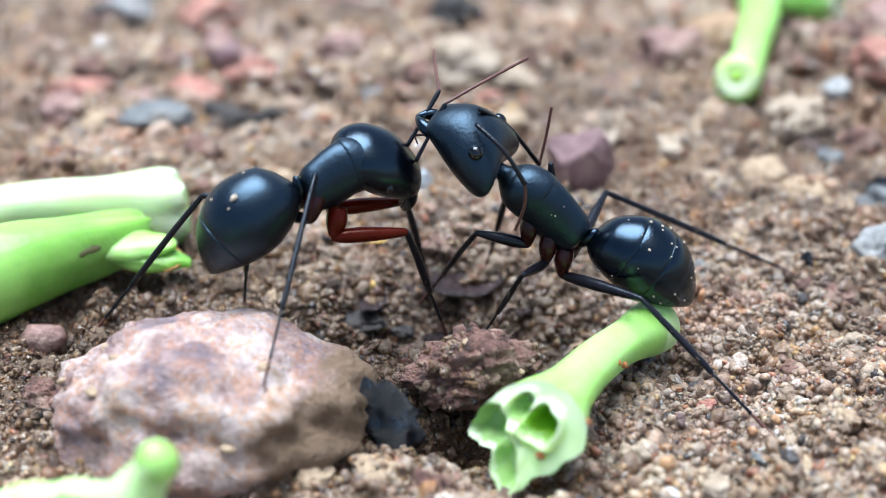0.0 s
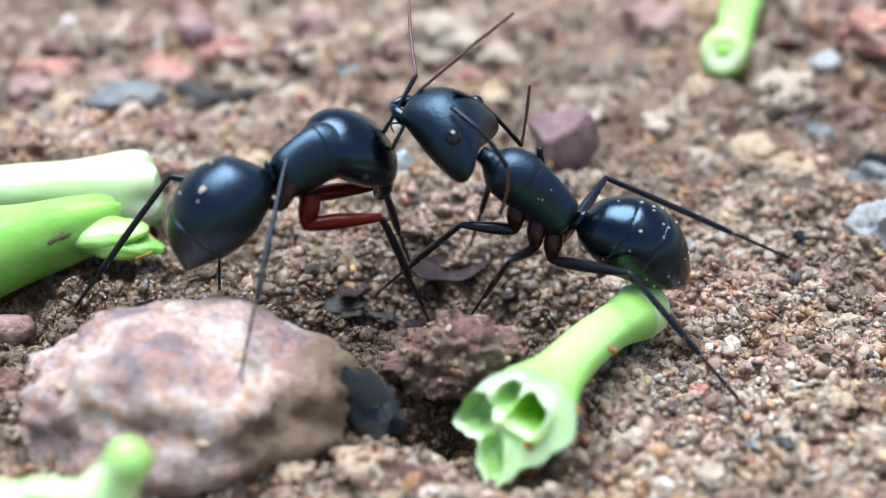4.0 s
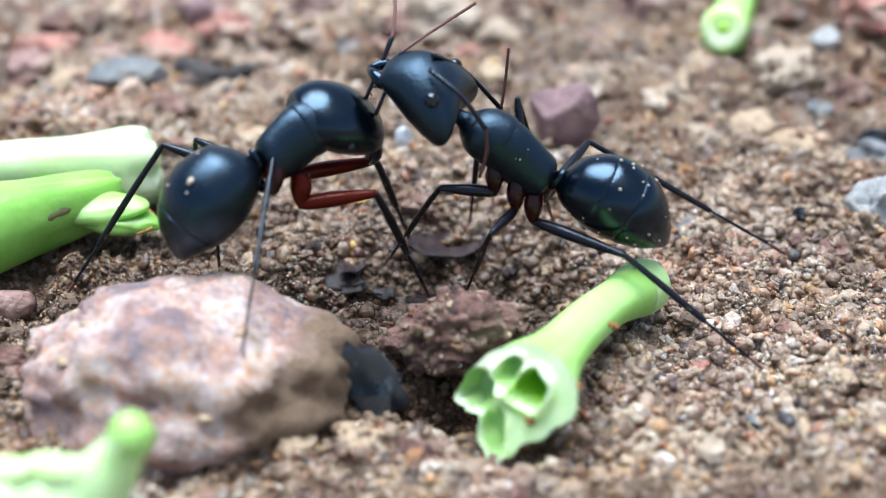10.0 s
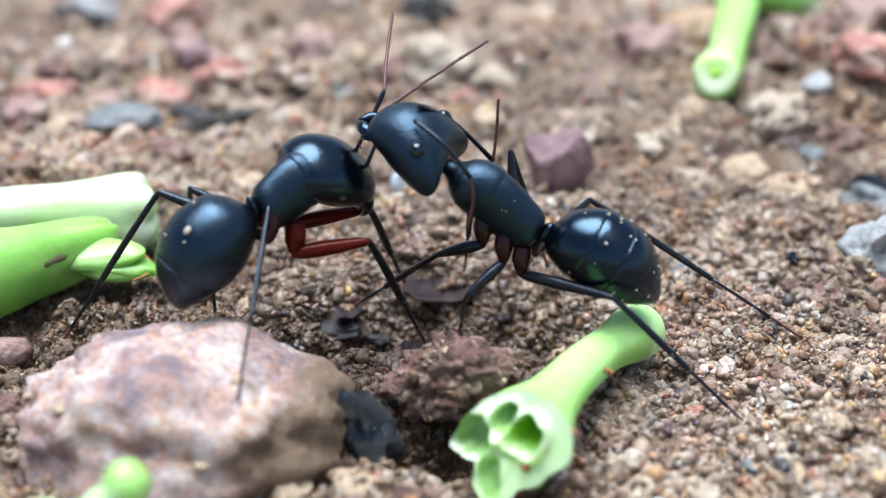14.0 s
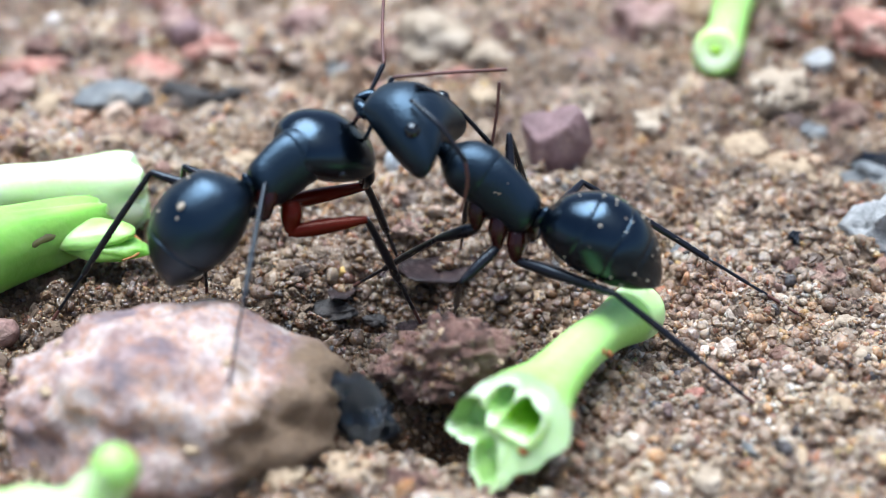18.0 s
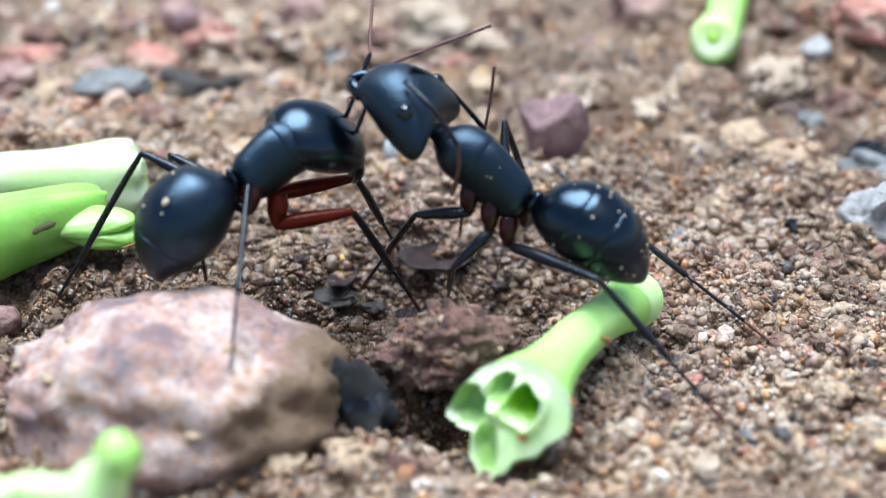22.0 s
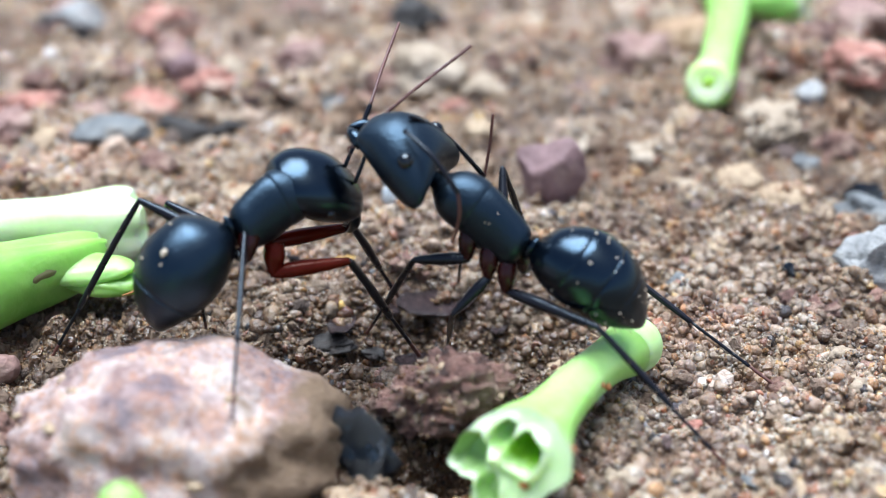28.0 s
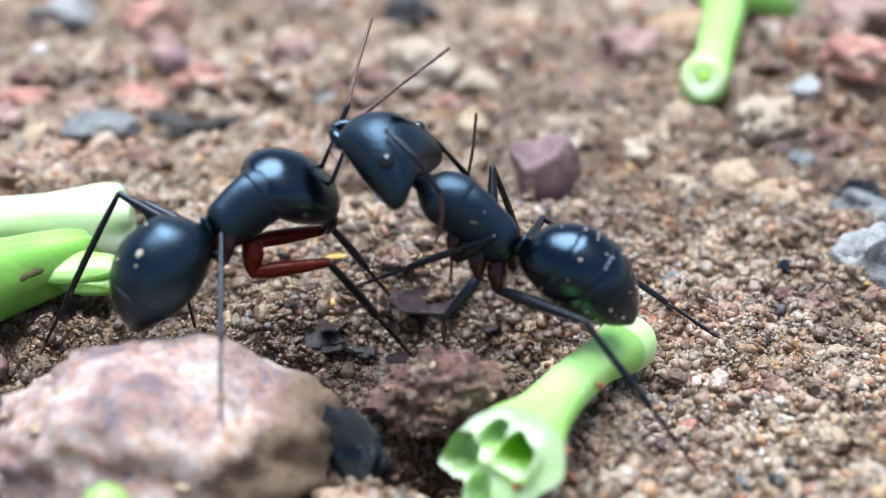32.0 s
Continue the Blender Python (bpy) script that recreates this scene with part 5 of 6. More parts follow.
def make_left():
    b = ant("ant", "large black ant with dark red front legs and a pointed gaster", {
        "chest": 2.75, "girth": 1.14, "notch": 0.0, "step": 0.004, "jaw": 0.75, "head": 3.1, "head_w": 2.5, "head_h": 1.9, "gaster": 3.97, "gap": 0.02, "broad": 1.03,
        "skull": ((-0.13, 0.10, 0.10, -0.1), (-0.125, 0.40, 0.36, -0.1), (-0.09, 0.60, 0.54, -0.1), (0.0, 0.82, 0.76, -0.04), (0.14, 0.97, 0.93, 0.02), (0.38, 1.02, 1.02, 0.05), (0.60, 0.90, 0.92, 0.0), (0.78, 0.72, 0.70, -0.06), (0.88, 0.52, 0.44, -0.12), (0.92, 0.25, 0.22, -0.16)),
        "bulb": ((0, 0.12, 0.1), (0.03, 0.50, 0.40), (0.08, 0.78, 0.52), (0.20, 1.10, 0.60), (0.42, 1.33, 0.64), (0.64, 1.22, 0.64), (0.80, 0.90, 0.58), (0.90, 0.60, 0.46), (0.97, 0.28, 0.25), (1.0, 0.03, 0.10)),
         "plates": ((0.0, 0.72), (0.70, 0.88), (0.86, 1.0)), "eye_at": (0.45, 0.95, 0.0), "eye": 0.15, "seed": 8, "specks": 6, "side": -1,
        "head_mat": SHELL, "gaster_mat": SATIN_SHELL, "chest_up": (-0.3, -0.1, 1), "head_up": (0.6, -0.1, 1), "gaster_up": (-0.2, 0, 1)})
    L, w, h = 3.1, 1.25, 1.02
    spot = solid("dust_speck", *lump((0.15, 0.13, 0.09), 3, 0.3, 2), DUST, b["gaster"], "tan grain stuck on the gaster")
    spot.location = Vector((1.5, 0.75, 1.72)) * MM
    b["socket"] = {"one": Vector((0.60 * L, 0.35, 0.80 * h)), "two": Vector((0.66 * L, -0.35, 0.78 * h))}
    b["scape"] = 2.1
    for key in b["socket"]:
        sc = solid("scape", *tube([(0, 0, 0, 0.075), (1.0, 0, 0.05, 0.06), (1.9, 0, 0, 0.085), (2.1, 0, 0, 0.07)], 8, 14), LEG, b["root"])
        pts = [(3.7 * q / 21, 0.05 * math.sin(q / 6), 0.16 * math.sin(q / 9), 0.06 if q % 2 else 0.048) for q in range(22)]
        whip = solid("whip", *tube(pts, 8, 44), FEELER, b["root"], "segmented reddish-brown feeler whip")
        for k, ob in (("scape " + key, sc), ("whip " + key, whip)):
            b[k] = ob
            b["rows"][k] = []
    leg(b, "rf", (0.40, -0.45, -1.80), (0.5, -0.2, 1.0), (2.4, 3.2, 2.4), (-0.5, -2.0, -0.6), red=0.8, thick=1.25)
    leg(b, "lf", (0.90, 0.45, -1.35), (0.8, 0.2, 1), (3.2, 2.9, 2.2), (-1.2, 1.0, -0.2), red=0.8, thick=1.25)
    leg(b, "rm", (0.0, -0.36, -0.75), (-0.1, -1, 0.9), (1.3, 4.6, 2.4), (-5.68, -10.0, 2.93), red=0.4, thick=0.8)
    leg(b, "lm", (0.20, 0.5, -0.9), (-1, 0.6, 0.2), (2.9, 3.8, 2.6), (-9.0, 1.5, 0.3))
    leg(b, "rh", (-0.20, -0.45, -0.9), (-0.4, 0.1, 1), (2.6, 3.2, 2.0), (-7.6, -1.8, 0.2), red=0.4)
    leg(b, "lh", (-0.20, 0.45, -0.8), (-1, 0.4, 0.6), (3.25, 4.4, 2.4), (-12.6, -3.23, 0.1))
    return b


ground()
stones()
flowers()
right = make_right()
left = make_left()
sand()


def motions():
    """Poses of both ants through the clip, in millimetres."""
    stance(right, 0, (-1.19, -1.60, 7.85), (1.45, -2.40, 5.92), (4.04, -3.00, 3.96), (8.00, -3.60, 1.56),
           lh=(9.69, -8.32, 0.00), rh=(12.63, 0.93, 0.00), lf=(-1.45, -0.22, -0.40), lm=(0.69, -2.26, -0.60))
    stance(right, 1, (-1.28, -1.60, 7.75), (1.47, -2.40, 5.86), (4.11, -3.00, 4.05), (8.12, -3.60, 1.60),
           lh=(9.66, -8.23, 0.00), rh=(13.49, 0.30, 0.00), lf=(-1.65, -0.69, -0.40), lm=(0.81, -2.12, -0.60))
    stance(right, 2, (-1.88, -1.60, 7.63), (0.90, -2.40, 5.94), (3.48, -3.00, 4.68), (7.52, -3.60, 2.75),
           lh=(7.37, -3.15, 0.00), rh=(11.77, -1.77, 0.00), lf=(-0.94, -3.20, 4.64), lm=(0.81, -1.95, -0.60))
    stance(right, 3, (-1.48, -1.60, 7.62), (1.36, -2.40, 5.94), (4.08, -3.00, 4.06), (7.98, -3.60, 1.72),
           lh=(9.50, -8.15, 0.00), rh=(11.41, 1.24, 0.00), lf=(-2.41, -0.58, -0.40), lm=(0.79, -2.22, -0.60))
    stance(right, 4, (-1.37, -1.60, 7.55), (1.39, -2.40, 5.81), (4.13, -3.00, 3.89), (8.02, -3.60, 1.66),
           lh=(9.43, -8.33, -0.00), rh=(13.15, 0.13, 0.00), lf=(-2.36, -0.65, -0.40), lm=(0.76, -2.12, -0.60))
    stance(right, 7, (-1.20, -1.60, 7.73), (1.67, -2.40, 5.90), (4.27, -3.00, 3.82), (8.13, -3.60, 1.72),
           lh=(9.53, -8.36, 0.00), rh=(13.54, -1.56, 0.00), lf=(-1.80, -0.57, -0.40), lm=(0.63, -2.70, -0.60))
    stance(right, 8, (-2.96, -1.60, 7.75), (-0.07, -2.40, 6.46), (2.80, -3.00, 5.54), (7.04, -3.60, 3.80),
           lh=(7.67, -6.30, -0.00), rh=(12.48, -0.17, 0.00), lf=(-2.71, 0.11, -0.40), lm=(0.65, -1.74, -0.60))
    stance(right, 9, (-2.09, -1.60, 8.16), (0.67, -2.40, 6.41), (3.46, -3.00, 4.59), (7.38, -3.60, 2.38),
           lh=(10.17, -7.33, -0.00), rh=(12.27, -0.52, 0.00), lf=(-2.35, -0.25, -0.40), lm=(0.60, -1.91, -0.60))
    stance(right, 10, (-2.13, -1.60, 8.01), (0.69, -2.40, 6.25), (3.42, -3.00, 4.50), (7.34, -3.60, 2.35),
           lh=(10.04, -7.28, 0.00), rh=(12.19, -0.66, 0.00), lf=(-2.10, -0.37, -0.40), lm=(0.64, -2.20, -0.60))
    stance(right, 11, (-2.16, -1.60, 7.94), (0.70, -2.40, 6.26), (3.38, -3.00, 4.45), (7.33, -3.60, 2.27),
           lh=(9.98, -7.31, -0.00), rh=(12.35, -0.59, 0.00), lf=(-2.15, -0.60, -0.40), lm=(0.65, -2.07, -0.60))
    stance(right, 12, (-3.13, -1.60, 7.78), (-0.21, -2.40, 6.38), (2.49, -3.00, 5.35), (6.82, -3.60, 3.93),
           lh=(5.38, -1.25, 0.00), rh=(11.20, -2.67, 0.00), lf=(-3.24, -0.02, -0.40), lm=(0.65, 1.01, -0.60))
    stance(right, 13, (-2.37, -1.70, 7.93), (0.41, -2.60, 6.30), (3.13, -3.35, 4.54), (7.00, -4.10, 2.34),
           lh=(9.39, -7.44, 0.00), rh=(12.44, 0.01, 0.00), lf=(-3.24, -0.01, -0.40), lm=(0.56, -1.34, -0.60))
    stance(right, 14, (-2.29, -1.80, 7.89), (0.50, -2.80, 6.31), (3.18, -3.70, 4.64), (7.01, -4.60, 2.60),
           lh=(9.46, -7.58, -0.00), rh=(12.08, -2.64, 0.00), lf=(-3.13, -0.17, -0.40), lm=(0.66, -1.50, -0.60))
    stance(right, 17, (-2.23, -1.90, 7.94), (0.47, -3.00, 6.29), (3.10, -4.05, 4.74), (6.80, -5.10, 2.93),
           lh=(10.02, -7.82, 0.00), rh=(11.71, -2.64, 0.00), lf=(-2.98, -0.19, -0.40), lm=(0.54, -1.85, -0.60))
    stance(right, 18, (-2.21, -1.93, 7.92), (0.50, -3.07, 6.27), (3.07, -4.17, 4.71), (6.83, -5.27, 2.95),
           lh=(9.89, -7.74, 0.00), rh=(11.97, -2.43, 0.00), lf=(-2.93, -0.14, -0.40), lm=(0.57, -1.96, -0.60))
    stance(right, 18.5, (-3.10, -1.95, 7.97), (-0.22, -3.10, 6.53), (2.37, -4.23, 5.65), (6.38, -5.35, 4.78),
           lh=(8.36, -5.17, 0.00), rh=(11.27, 1.69, 0.00), lf=(-2.27, -3.20, 5.07), lm=(0.55, -1.83, -0.60))
    stance(right, 19, (-2.59, -1.97, 8.26), (0.17, -3.13, 6.62), (3.07, -4.28, 5.47), (6.81, -5.43, 3.89),
           lh=(9.85, -6.98, -0.00), rh=(12.31, -0.37, 0.00), lf=(-1.97, -3.20, 3.45), lm=(0.56, -1.84, -0.60))
    stance(right, 20, (-2.68, -2.00, 8.38), (-0.02, -3.20, 6.76), (2.78, -4.40, 5.71), (6.41, -5.60, 3.92),
           lh=(9.19, -6.64, 0.00), rh=(11.33, -3.92, 0.00), lf=(-2.14, -3.20, 4.40), lm=(0.45, -1.97, -0.60))
    stance(right, 20.5, (-2.82, -2.00, 8.27), (-0.11, -3.20, 6.53), (2.49, -4.40, 5.09), (5.81, -5.60, 2.98),
           lh=(8.53, -7.25, -0.00), rh=(10.86, -4.28, 0.00), lf=(-2.48, -0.21, -0.40), lm=(0.40, -1.85, -0.60))
    stance(right, 21, (-2.48, -2.00, 8.29), (0.15, -3.20, 6.49), (2.81, -4.40, 4.95), (6.35, -5.60, 2.86),
           lh=(8.55, -8.93, 0.00), rh=(10.90, -5.26, 0.00), lf=(-2.56, -1.15, -0.40), lm=(0.32, -1.91, -0.60))
    stance(right, 22, (-2.42, -2.00, 8.26), (0.28, -3.20, 6.50), (2.84, -4.40, 4.94), (6.40, -5.60, 2.85),
           lh=(8.61, -9.06, 0.00), rh=(10.78, -4.94, 0.00), lf=(-2.49, -0.96, -0.40), lm=(0.40, -1.72, -0.60))
    stance(right, 23, (-2.42, -2.00, 8.28), (0.26, -3.20, 6.48), (2.82, -4.40, 4.88), (6.37, -5.60, 2.85),
           lh=(8.54, -8.80, 0.00), rh=(10.72, -4.65, 0.00), lf=(-2.50, -0.97, -0.40), lm=(0.39, -1.56, -0.60))
    stance(right, 24, (-2.43, -2.00, 8.20), (0.30, -3.20, 6.51), (2.84, -4.40, 4.89), (6.40, -5.60, 2.90),
           lh=(8.70, -8.95, 0.00), rh=(10.57, -5.01, 0.00), lf=(-2.32, -0.87, -0.40), lm=(0.46, -1.46, -0.60))
    stance(right, 25, (-2.44, -2.00, 8.25), (0.34, -3.20, 6.46), (2.84, -4.40, 4.98), (6.48, -5.60, 2.94),
           lh=(8.67, -8.89, 0.00), rh=(10.66, -4.81, 0.00), lf=(-2.25, -0.98, -0.40), lm=(0.52, -1.57, -0.60))
    stance(right, 28, (-2.43, -2.00, 8.24), (0.30, -3.20, 6.50), (2.80, -4.40, 4.98), (6.33, -5.60, 2.91),
           lh=(8.68, -9.01, 0.00), rh=(10.99, -4.95, 0.00), lf=(-2.28, -0.88, -0.40), lm=(0.42, -1.66, -0.60))
    stance(right, 29, (-3.71, -2.00, 7.88), (-0.88, -3.20, 6.84), (1.80, -4.40, 5.92), (5.72, -5.60, 4.59),
           lh=(4.50, -0.57, 0.00), rh=(9.76, -2.38, 0.00), lf=(-3.44, -3.20, 4.50), lm=(0.36, -0.29, -0.60))
    stance(right, 30, (-2.80, -2.00, 8.10), (-0.08, -3.20, 6.46), (2.65, -4.40, 5.10), (6.33, -5.60, 3.03),
           lh=(8.20, -9.63, -0.00), rh=(10.70, -3.89, 0.00), lf=(-2.10, -3.20, 3.16), lm=(0.62, -1.00, -0.60))
    stance(right, 31, (-2.72, -2.00, 8.08), (-0.04, -3.20, 6.42), (2.72, -4.40, 5.00), (6.35, -5.60, 2.94),
           lh=(8.08, -9.28, 0.00), rh=(10.79, -3.77, 0.00), lf=(-2.11, -3.20, 2.91), lm=(0.51, -1.39, -0.60))
    stance(right, 32, (-2.69, -2.00, 8.11), (0.04, -3.20, 6.40), (2.69, -4.40, 4.99), (6.38, -5.60, 2.89),
           lh=(8.03, -9.38, 0.00), rh=(10.69, -3.62, 0.00), lf=(-2.02, -3.20, 2.90), lm=(0.59, -1.76, -0.60))
    stance(left, 0, (-0.99, -1.80, 5.15), (-2.93, -2.80, 6.70), (-4.98, -4.20, 6.30), (-7.87, -5.30, 3.76),
           nape=(-3.60, -2.90, 7.09), elbows=((-0.79, -0.90, 8.14), (-0.32, -1.50, 8.51)), tips=((-1.07, 2.80, 7.98), (2.31, 1.10, 8.71)))
    stance(left, 1, (-1.03, -1.80, 5.10), (-2.88, -2.80, 6.65), (-4.92, -4.20, 6.29), (-7.72, -5.30, 3.65),
           nape=(-3.52, -2.90, 7.03), elbows=((-0.75, -0.90, 8.11), (-0.33, -1.50, 8.35)), tips=((-1.21, 2.65, 9.04), (2.43, -1.10, 10.79)))
    stance(left, 2, (-1.61, -1.80, 4.99), (-2.87, -2.80, 6.44), (-4.86, -4.20, 6.19), (-7.51, -5.30, 3.62),
           nape=(-3.52, -2.90, 6.83), elbows=((-1.49, -0.90, 7.99), (-1.16, -1.50, 8.26)), tips=((-2.00, 2.75, 7.80), (-0.36, 2.00, 7.30)))
    stance(left, 3, (-1.17, -1.80, 4.98), (-2.98, -2.80, 6.55), (-5.10, -4.20, 6.24), (-7.94, -5.30, 3.51),
           nape=(-3.63, -2.90, 6.93), elbows=((-0.95, -0.90, 8.08), (-0.51, -1.50, 8.35)), tips=((-1.78, 2.65, 8.82), (2.99, -0.40, 8.79)))
    stance(left, 4, (-1.16, -1.80, 4.87), (-3.04, -2.80, 6.52), (-5.11, -4.20, 6.19), (-7.86, -5.30, 3.41),
           nape=(-3.68, -2.90, 6.91), elbows=((-0.83, -0.90, 8.01), (-0.46, -1.50, 8.22)), tips=((-1.16, 2.60, 9.13), (2.47, -0.90, 10.40)))
    stance(left, 7, (-1.02, -1.80, 5.13), (-2.96, -2.80, 6.62), (-5.01, -4.20, 6.19), (-7.56, -5.30, 3.55),
           nape=(-3.59, -2.90, 7.00), elbows=((-0.68, -0.90, 8.06), (-0.18, -1.50, 8.25)), tips=((-0.49, 2.80, 8.21), (3.31, -0.85, 9.29)))
    stance(left, 8, (-2.52, -1.80, 5.19), (-3.72, -2.80, 6.52), (-5.32, -4.20, 6.19), (-7.64, -5.30, 3.39),
           nape=(-4.36, -2.90, 6.91), elbows=((-2.65, -0.90, 8.05), (-2.29, -1.50, 8.50)), tips=((-3.15, 2.75, 8.26), (0.76, 0.50, 9.18)))
    stance(left, 9, (-1.61, -1.80, 5.49), (-3.60, -2.80, 6.61), (-5.53, -4.20, 5.88), (-7.99, -5.30, 2.96),
           nape=(-4.24, -2.90, 6.99), elbows=((-1.63, -0.90, 8.42), (-1.15, -1.50, 8.59)), tips=((-1.88, 2.80, 8.14), (0.58, 1.75, 8.57)))
    stance(left, 10, (-1.82, -1.80, 5.49), (-3.66, -2.80, 6.56), (-5.57, -4.20, 5.83), (-8.02, -5.30, 3.02),
           nape=(-4.29, -2.90, 6.94), elbows=((-1.67, -0.90, 8.33), (-1.19, -1.50, 8.54)), tips=((-1.77, 2.80, 8.17), (1.05, 1.45, 8.72)))
    stance(left, 11, (-1.97, -1.80, 5.54), (-3.69, -2.80, 6.58), (-5.54, -4.20, 5.96), (-7.97, -5.30, 3.04),
           nape=(-4.32, -2.90, 6.97), elbows=((-1.59, -0.90, 8.30), (-1.18, -1.50, 8.53)), tips=((-1.22, 2.60, 9.48), (2.42, -0.70, 8.82)))
    stance(left, 12, (-2.76, -1.80, 5.25), (-3.82, -2.80, 6.35), (-5.37, -4.20, 5.98), (-7.81, -5.30, 2.95),
           nape=(-4.46, -2.90, 6.74), elbows=((-2.81, -0.90, 7.84), (-2.44, -1.50, 8.31)), tips=((-2.52, 2.65, 8.81), (-0.31, -1.40, 11.34)))
    stance(left, 13, (-2.00, -1.80, 5.42), (-3.83, -2.80, 6.42), (-5.56, -4.20, 5.89), (-8.00, -5.30, 2.95),
           nape=(-4.47, -2.90, 6.81), elbows=((-1.82, -0.90, 8.34), (-1.35, -1.50, 8.61)), tips=((-1.47, 2.60, 9.54), (1.95, -0.10, 9.53)))
    stance(left, 14, (-1.96, -1.80, 5.33), (-3.82, -2.80, 6.33), (-5.56, -4.20, 5.80), (-7.94, -5.30, 2.97),
           nape=(-4.46, -2.90, 6.72), elbows=((-1.72, -0.90, 8.25), (-1.26, -1.50, 8.52)), tips=((-1.58, 2.60, 9.39), (1.83, 0.10, 9.80)))
    stance(left, 17, (-1.96, -1.80, 5.41), (-3.68, -2.80, 6.36), (-5.48, -4.20, 5.84), (-7.92, -5.30, 3.01),
           nape=(-4.31, -2.90, 6.74), elbows=((-1.64, -0.90, 8.16), (-1.20, -1.50, 8.39)), tips=((-1.03, 2.55, 9.29), (2.35, -0.70, 7.70)))
    stance(left, 18, (-1.99, -1.80, 5.60), (-3.69, -2.80, 6.34), (-5.44, -4.20, 5.84), (-7.95, -5.30, 2.98),
           nape=(-4.32, -2.90, 6.72), elbows=((-1.67, -0.90, 8.11), (-1.18, -1.50, 8.38)), tips=((-1.69, 2.70, 9.02), (2.34, -0.40, 7.97)))
    stance(left, 18.5, (-2.83, -1.80, 5.23), (-3.99, -2.80, 6.28), (-5.60, -4.20, 5.83), (-8.06, -5.30, 3.22),
           nape=(-4.61, -2.90, 6.66), elbows=((-2.92, -0.90, 7.44), (-2.52, -1.50, 7.91)), tips=((-3.19, 2.75, 7.81), (-0.17, 1.30, 8.41)))
    stance(left, 19, (-2.03, -1.80, 5.22), (-4.01, -2.80, 6.33), (-5.80, -4.20, 5.85), (-8.21, -5.30, 3.03),
           nape=(-4.64, -2.90, 6.71), elbows=((-2.19, -0.90, 8.44), (-1.73, -1.50, 8.80)), tips=((-3.60, 2.45, 9.08), (1.96, -1.25, 8.77)))
    stance(left, 20, (-2.08, -1.80, 5.23), (-4.01, -2.80, 6.38), (-5.81, -4.20, 5.77), (-8.30, -5.30, 2.95),
           nape=(-4.64, -2.90, 6.76), elbows=((-2.33, -0.90, 8.45), (-1.91, -1.50, 8.81)), tips=((-2.59, 2.80, 8.34), (1.11, 0.45, 9.67)))
    stance(left, 20.5, (-2.03, -1.80, 5.27), (-3.97, -2.80, 6.39), (-5.89, -4.20, 5.73), (-8.29, -5.30, 2.90),
           nape=(-4.60, -2.90, 6.78), elbows=((-2.33, -0.90, 8.44), (-1.88, -1.50, 8.76)), tips=((-2.71, 2.80, 8.58), (0.89, 0.80, 9.57)))
    stance(left, 21, (-1.89, -1.80, 5.15), (-3.95, -2.80, 6.30), (-6.01, -4.20, 5.60), (-8.33, -5.30, 2.74),
           nape=(-4.58, -2.90, 6.68), elbows=((-2.06, -0.90, 8.36), (-1.63, -1.50, 8.62)), tips=((-2.79, 2.70, 8.68), (0.66, 1.35, 9.21)))
    stance(left, 22, (-1.94, -1.80, 5.26), (-3.96, -2.80, 6.31), (-5.93, -4.20, 5.61), (-8.43, -5.30, 2.69),
           nape=(-4.59, -2.90, 6.69), elbows=((-1.98, -0.90, 8.27), (-1.48, -1.50, 8.60)), tips=((-2.06, 2.80, 8.55), (2.05, -0.65, 9.29)))
    stance(left, 23, (-2.00, -1.80, 5.24), (-3.97, -2.80, 6.29), (-6.02, -4.20, 5.59), (-8.43, -5.30, 2.68),
           nape=(-4.59, -2.90, 6.67), elbows=((-1.99, -0.90, 8.25), (-1.53, -1.50, 8.61)), tips=((-2.01, 2.80, 8.42), (0.85, 1.30, 9.02)))
    stance(left, 24, (-2.06, -1.80, 5.14), (-3.98, -2.80, 6.38), (-5.99, -4.20, 5.64), (-8.39, -5.30, 2.69),
           nape=(-4.60, -2.90, 6.76), elbows=((-1.99, -0.90, 8.26), (-1.53, -1.50, 8.53)), tips=((-1.78, 2.80, 8.33), (1.10, 1.05, 9.03)))
    stance(left, 25, (-2.09, -1.80, 5.13), (-3.98, -2.80, 6.38), (-5.97, -4.20, 5.64), (-8.40, -5.30, 2.67),
           nape=(-4.60, -2.90, 6.76), elbows=((-1.97, -0.90, 8.21), (-1.48, -1.50, 8.48)), tips=((-1.85, 2.80, 8.46), (1.82, -0.25, 9.60)))
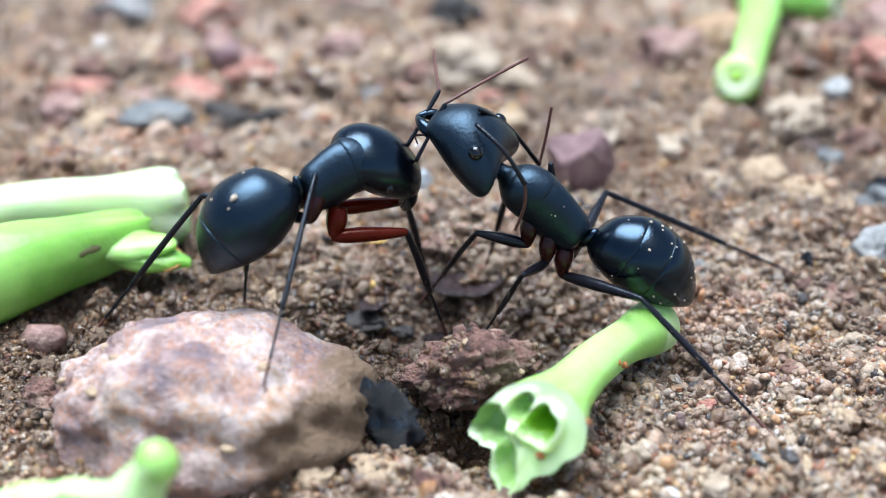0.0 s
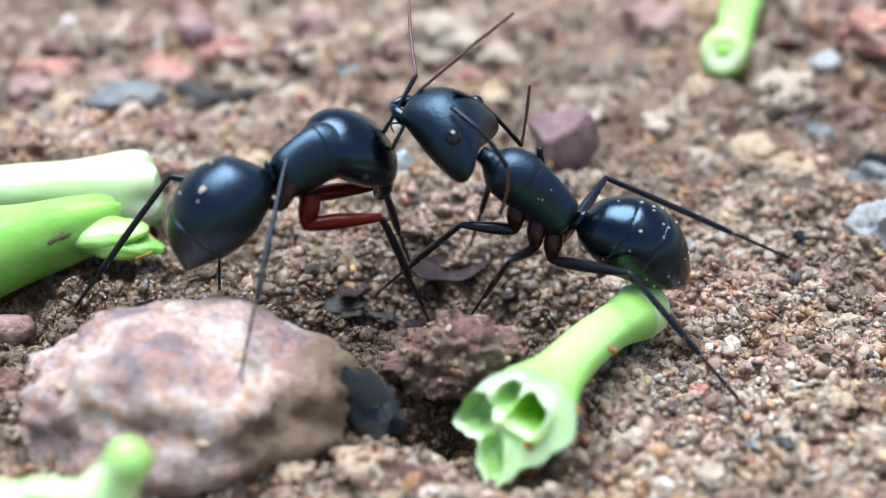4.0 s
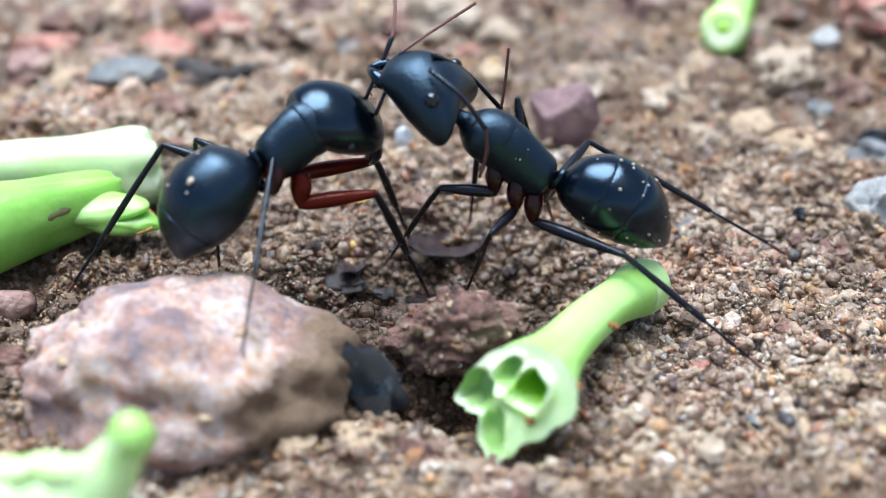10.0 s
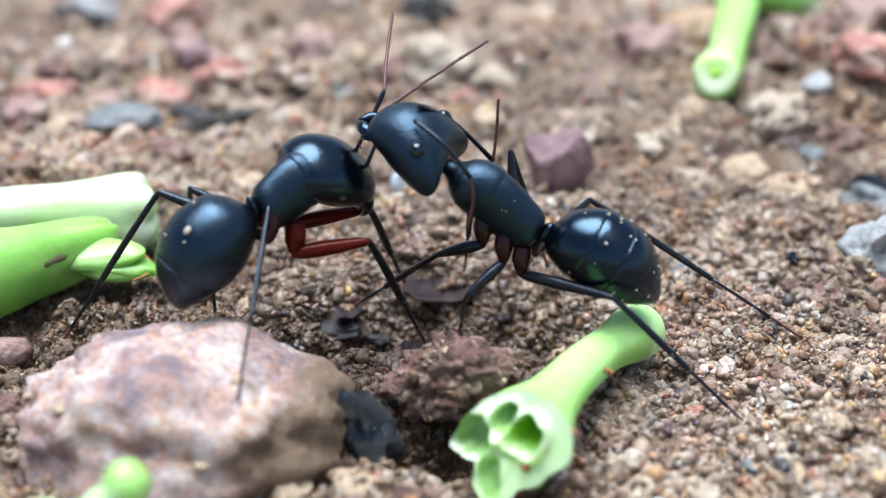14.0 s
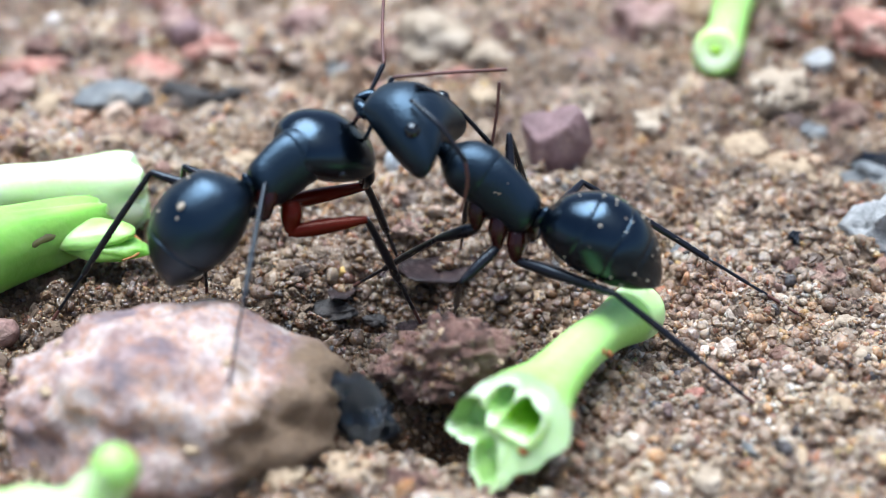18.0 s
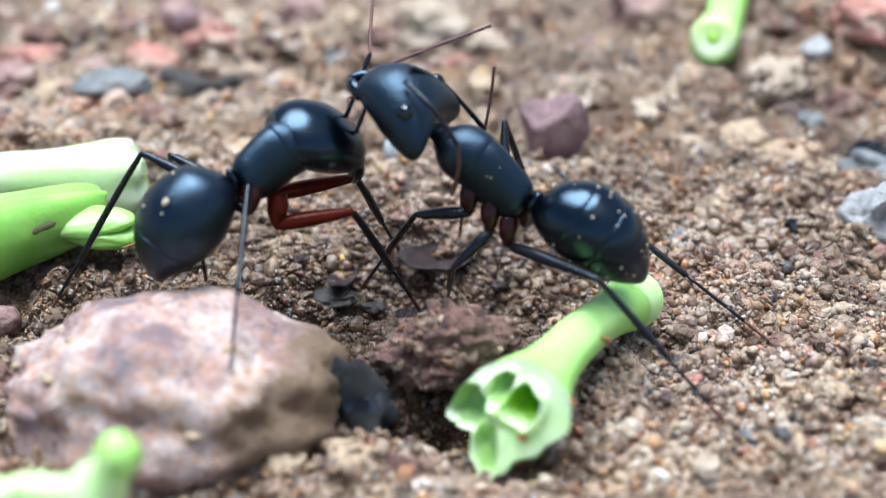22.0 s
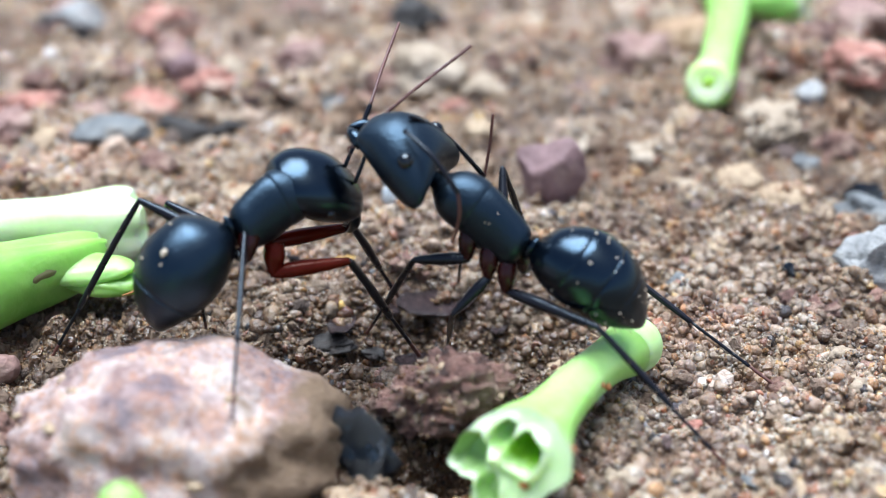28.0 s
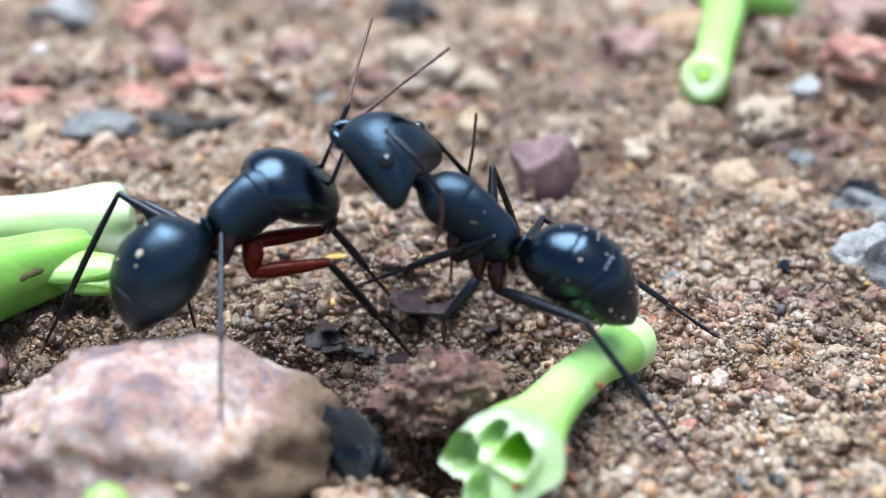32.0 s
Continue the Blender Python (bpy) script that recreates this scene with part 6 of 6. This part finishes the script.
    stance(left, 28, (-2.16, -1.80, 5.21), (-3.96, -2.80, 6.33), (-6.03, -4.20, 5.64), (-8.41, -5.30, 2.66),
           nape=(-4.59, -2.90, 6.72), elbows=((-1.91, -0.90, 8.30), (-1.47, -1.50, 8.57)), tips=((-1.13, 2.50, 9.55), (1.53, 0.00, 10.12)))
    stance(left, 29, (-3.48, -1.80, 4.64), (-4.52, -2.80, 5.98), (-6.18, -4.20, 5.50), (-8.52, -5.30, 2.72),
           nape=(-5.14, -2.90, 6.37), elbows=((-3.38, -0.90, 8.03), (-3.02, -1.50, 8.40)), tips=((-3.91, 2.70, 8.62), (-2.12, 2.10, 8.66)))
    stance(left, 30, (-2.46, -1.80, 4.92), (-4.50, -2.80, 6.20), (-6.42, -4.20, 5.43), (-8.78, -5.30, 2.31),
           nape=(-5.12, -2.90, 6.59), elbows=((-2.42, -0.90, 8.25), (-1.99, -1.50, 8.52)), tips=((-2.49, 2.55, 9.60), (1.12, 0.10, 9.73)))
    stance(left, 31, (-2.41, -1.80, 5.07), (-4.44, -2.80, 6.25), (-6.41, -4.20, 5.47), (-8.93, -5.30, 2.31),
           nape=(-5.06, -2.90, 6.64), elbows=((-2.29, -0.90, 8.20), (-1.86, -1.50, 8.41)), tips=((-2.13, 2.50, 9.66), (1.54, -1.05, 10.11)))
    stance(left, 32, (-2.41, -1.80, 4.99), (-4.43, -2.80, 6.23), (-6.38, -4.20, 5.56), (-8.90, -5.30, 2.33),
           nape=(-5.05, -2.90, 6.61), elbows=((-2.29, -0.90, 8.20), (-1.83, -1.50, 8.47)), tips=((-1.72, 2.50, 9.57), (1.15, 0.25, 9.82)))
    for t, like in ((1.8, 1), (2.4, 3), (7.85, 7), (8.4, 9), (11.6, 11), (12.45, 13), (18.3, 18), (19.6, 20.5), (20.3, 20), (28.65, 28), (29.45, 30)):
        again(right, t, like)
        again(left, t, like)
    for t in (0, 1, 1.8, 2.4, 3, 4, 7, 7.85, 8.4, 9, 10, 11, 11.6, 12.45, 13, 14, 17, 18):
        right["stances"][t][1]["rh_pole"] = (-0.3, 0.9, 0.52)
    settle(right)
    settle(left)


motions()
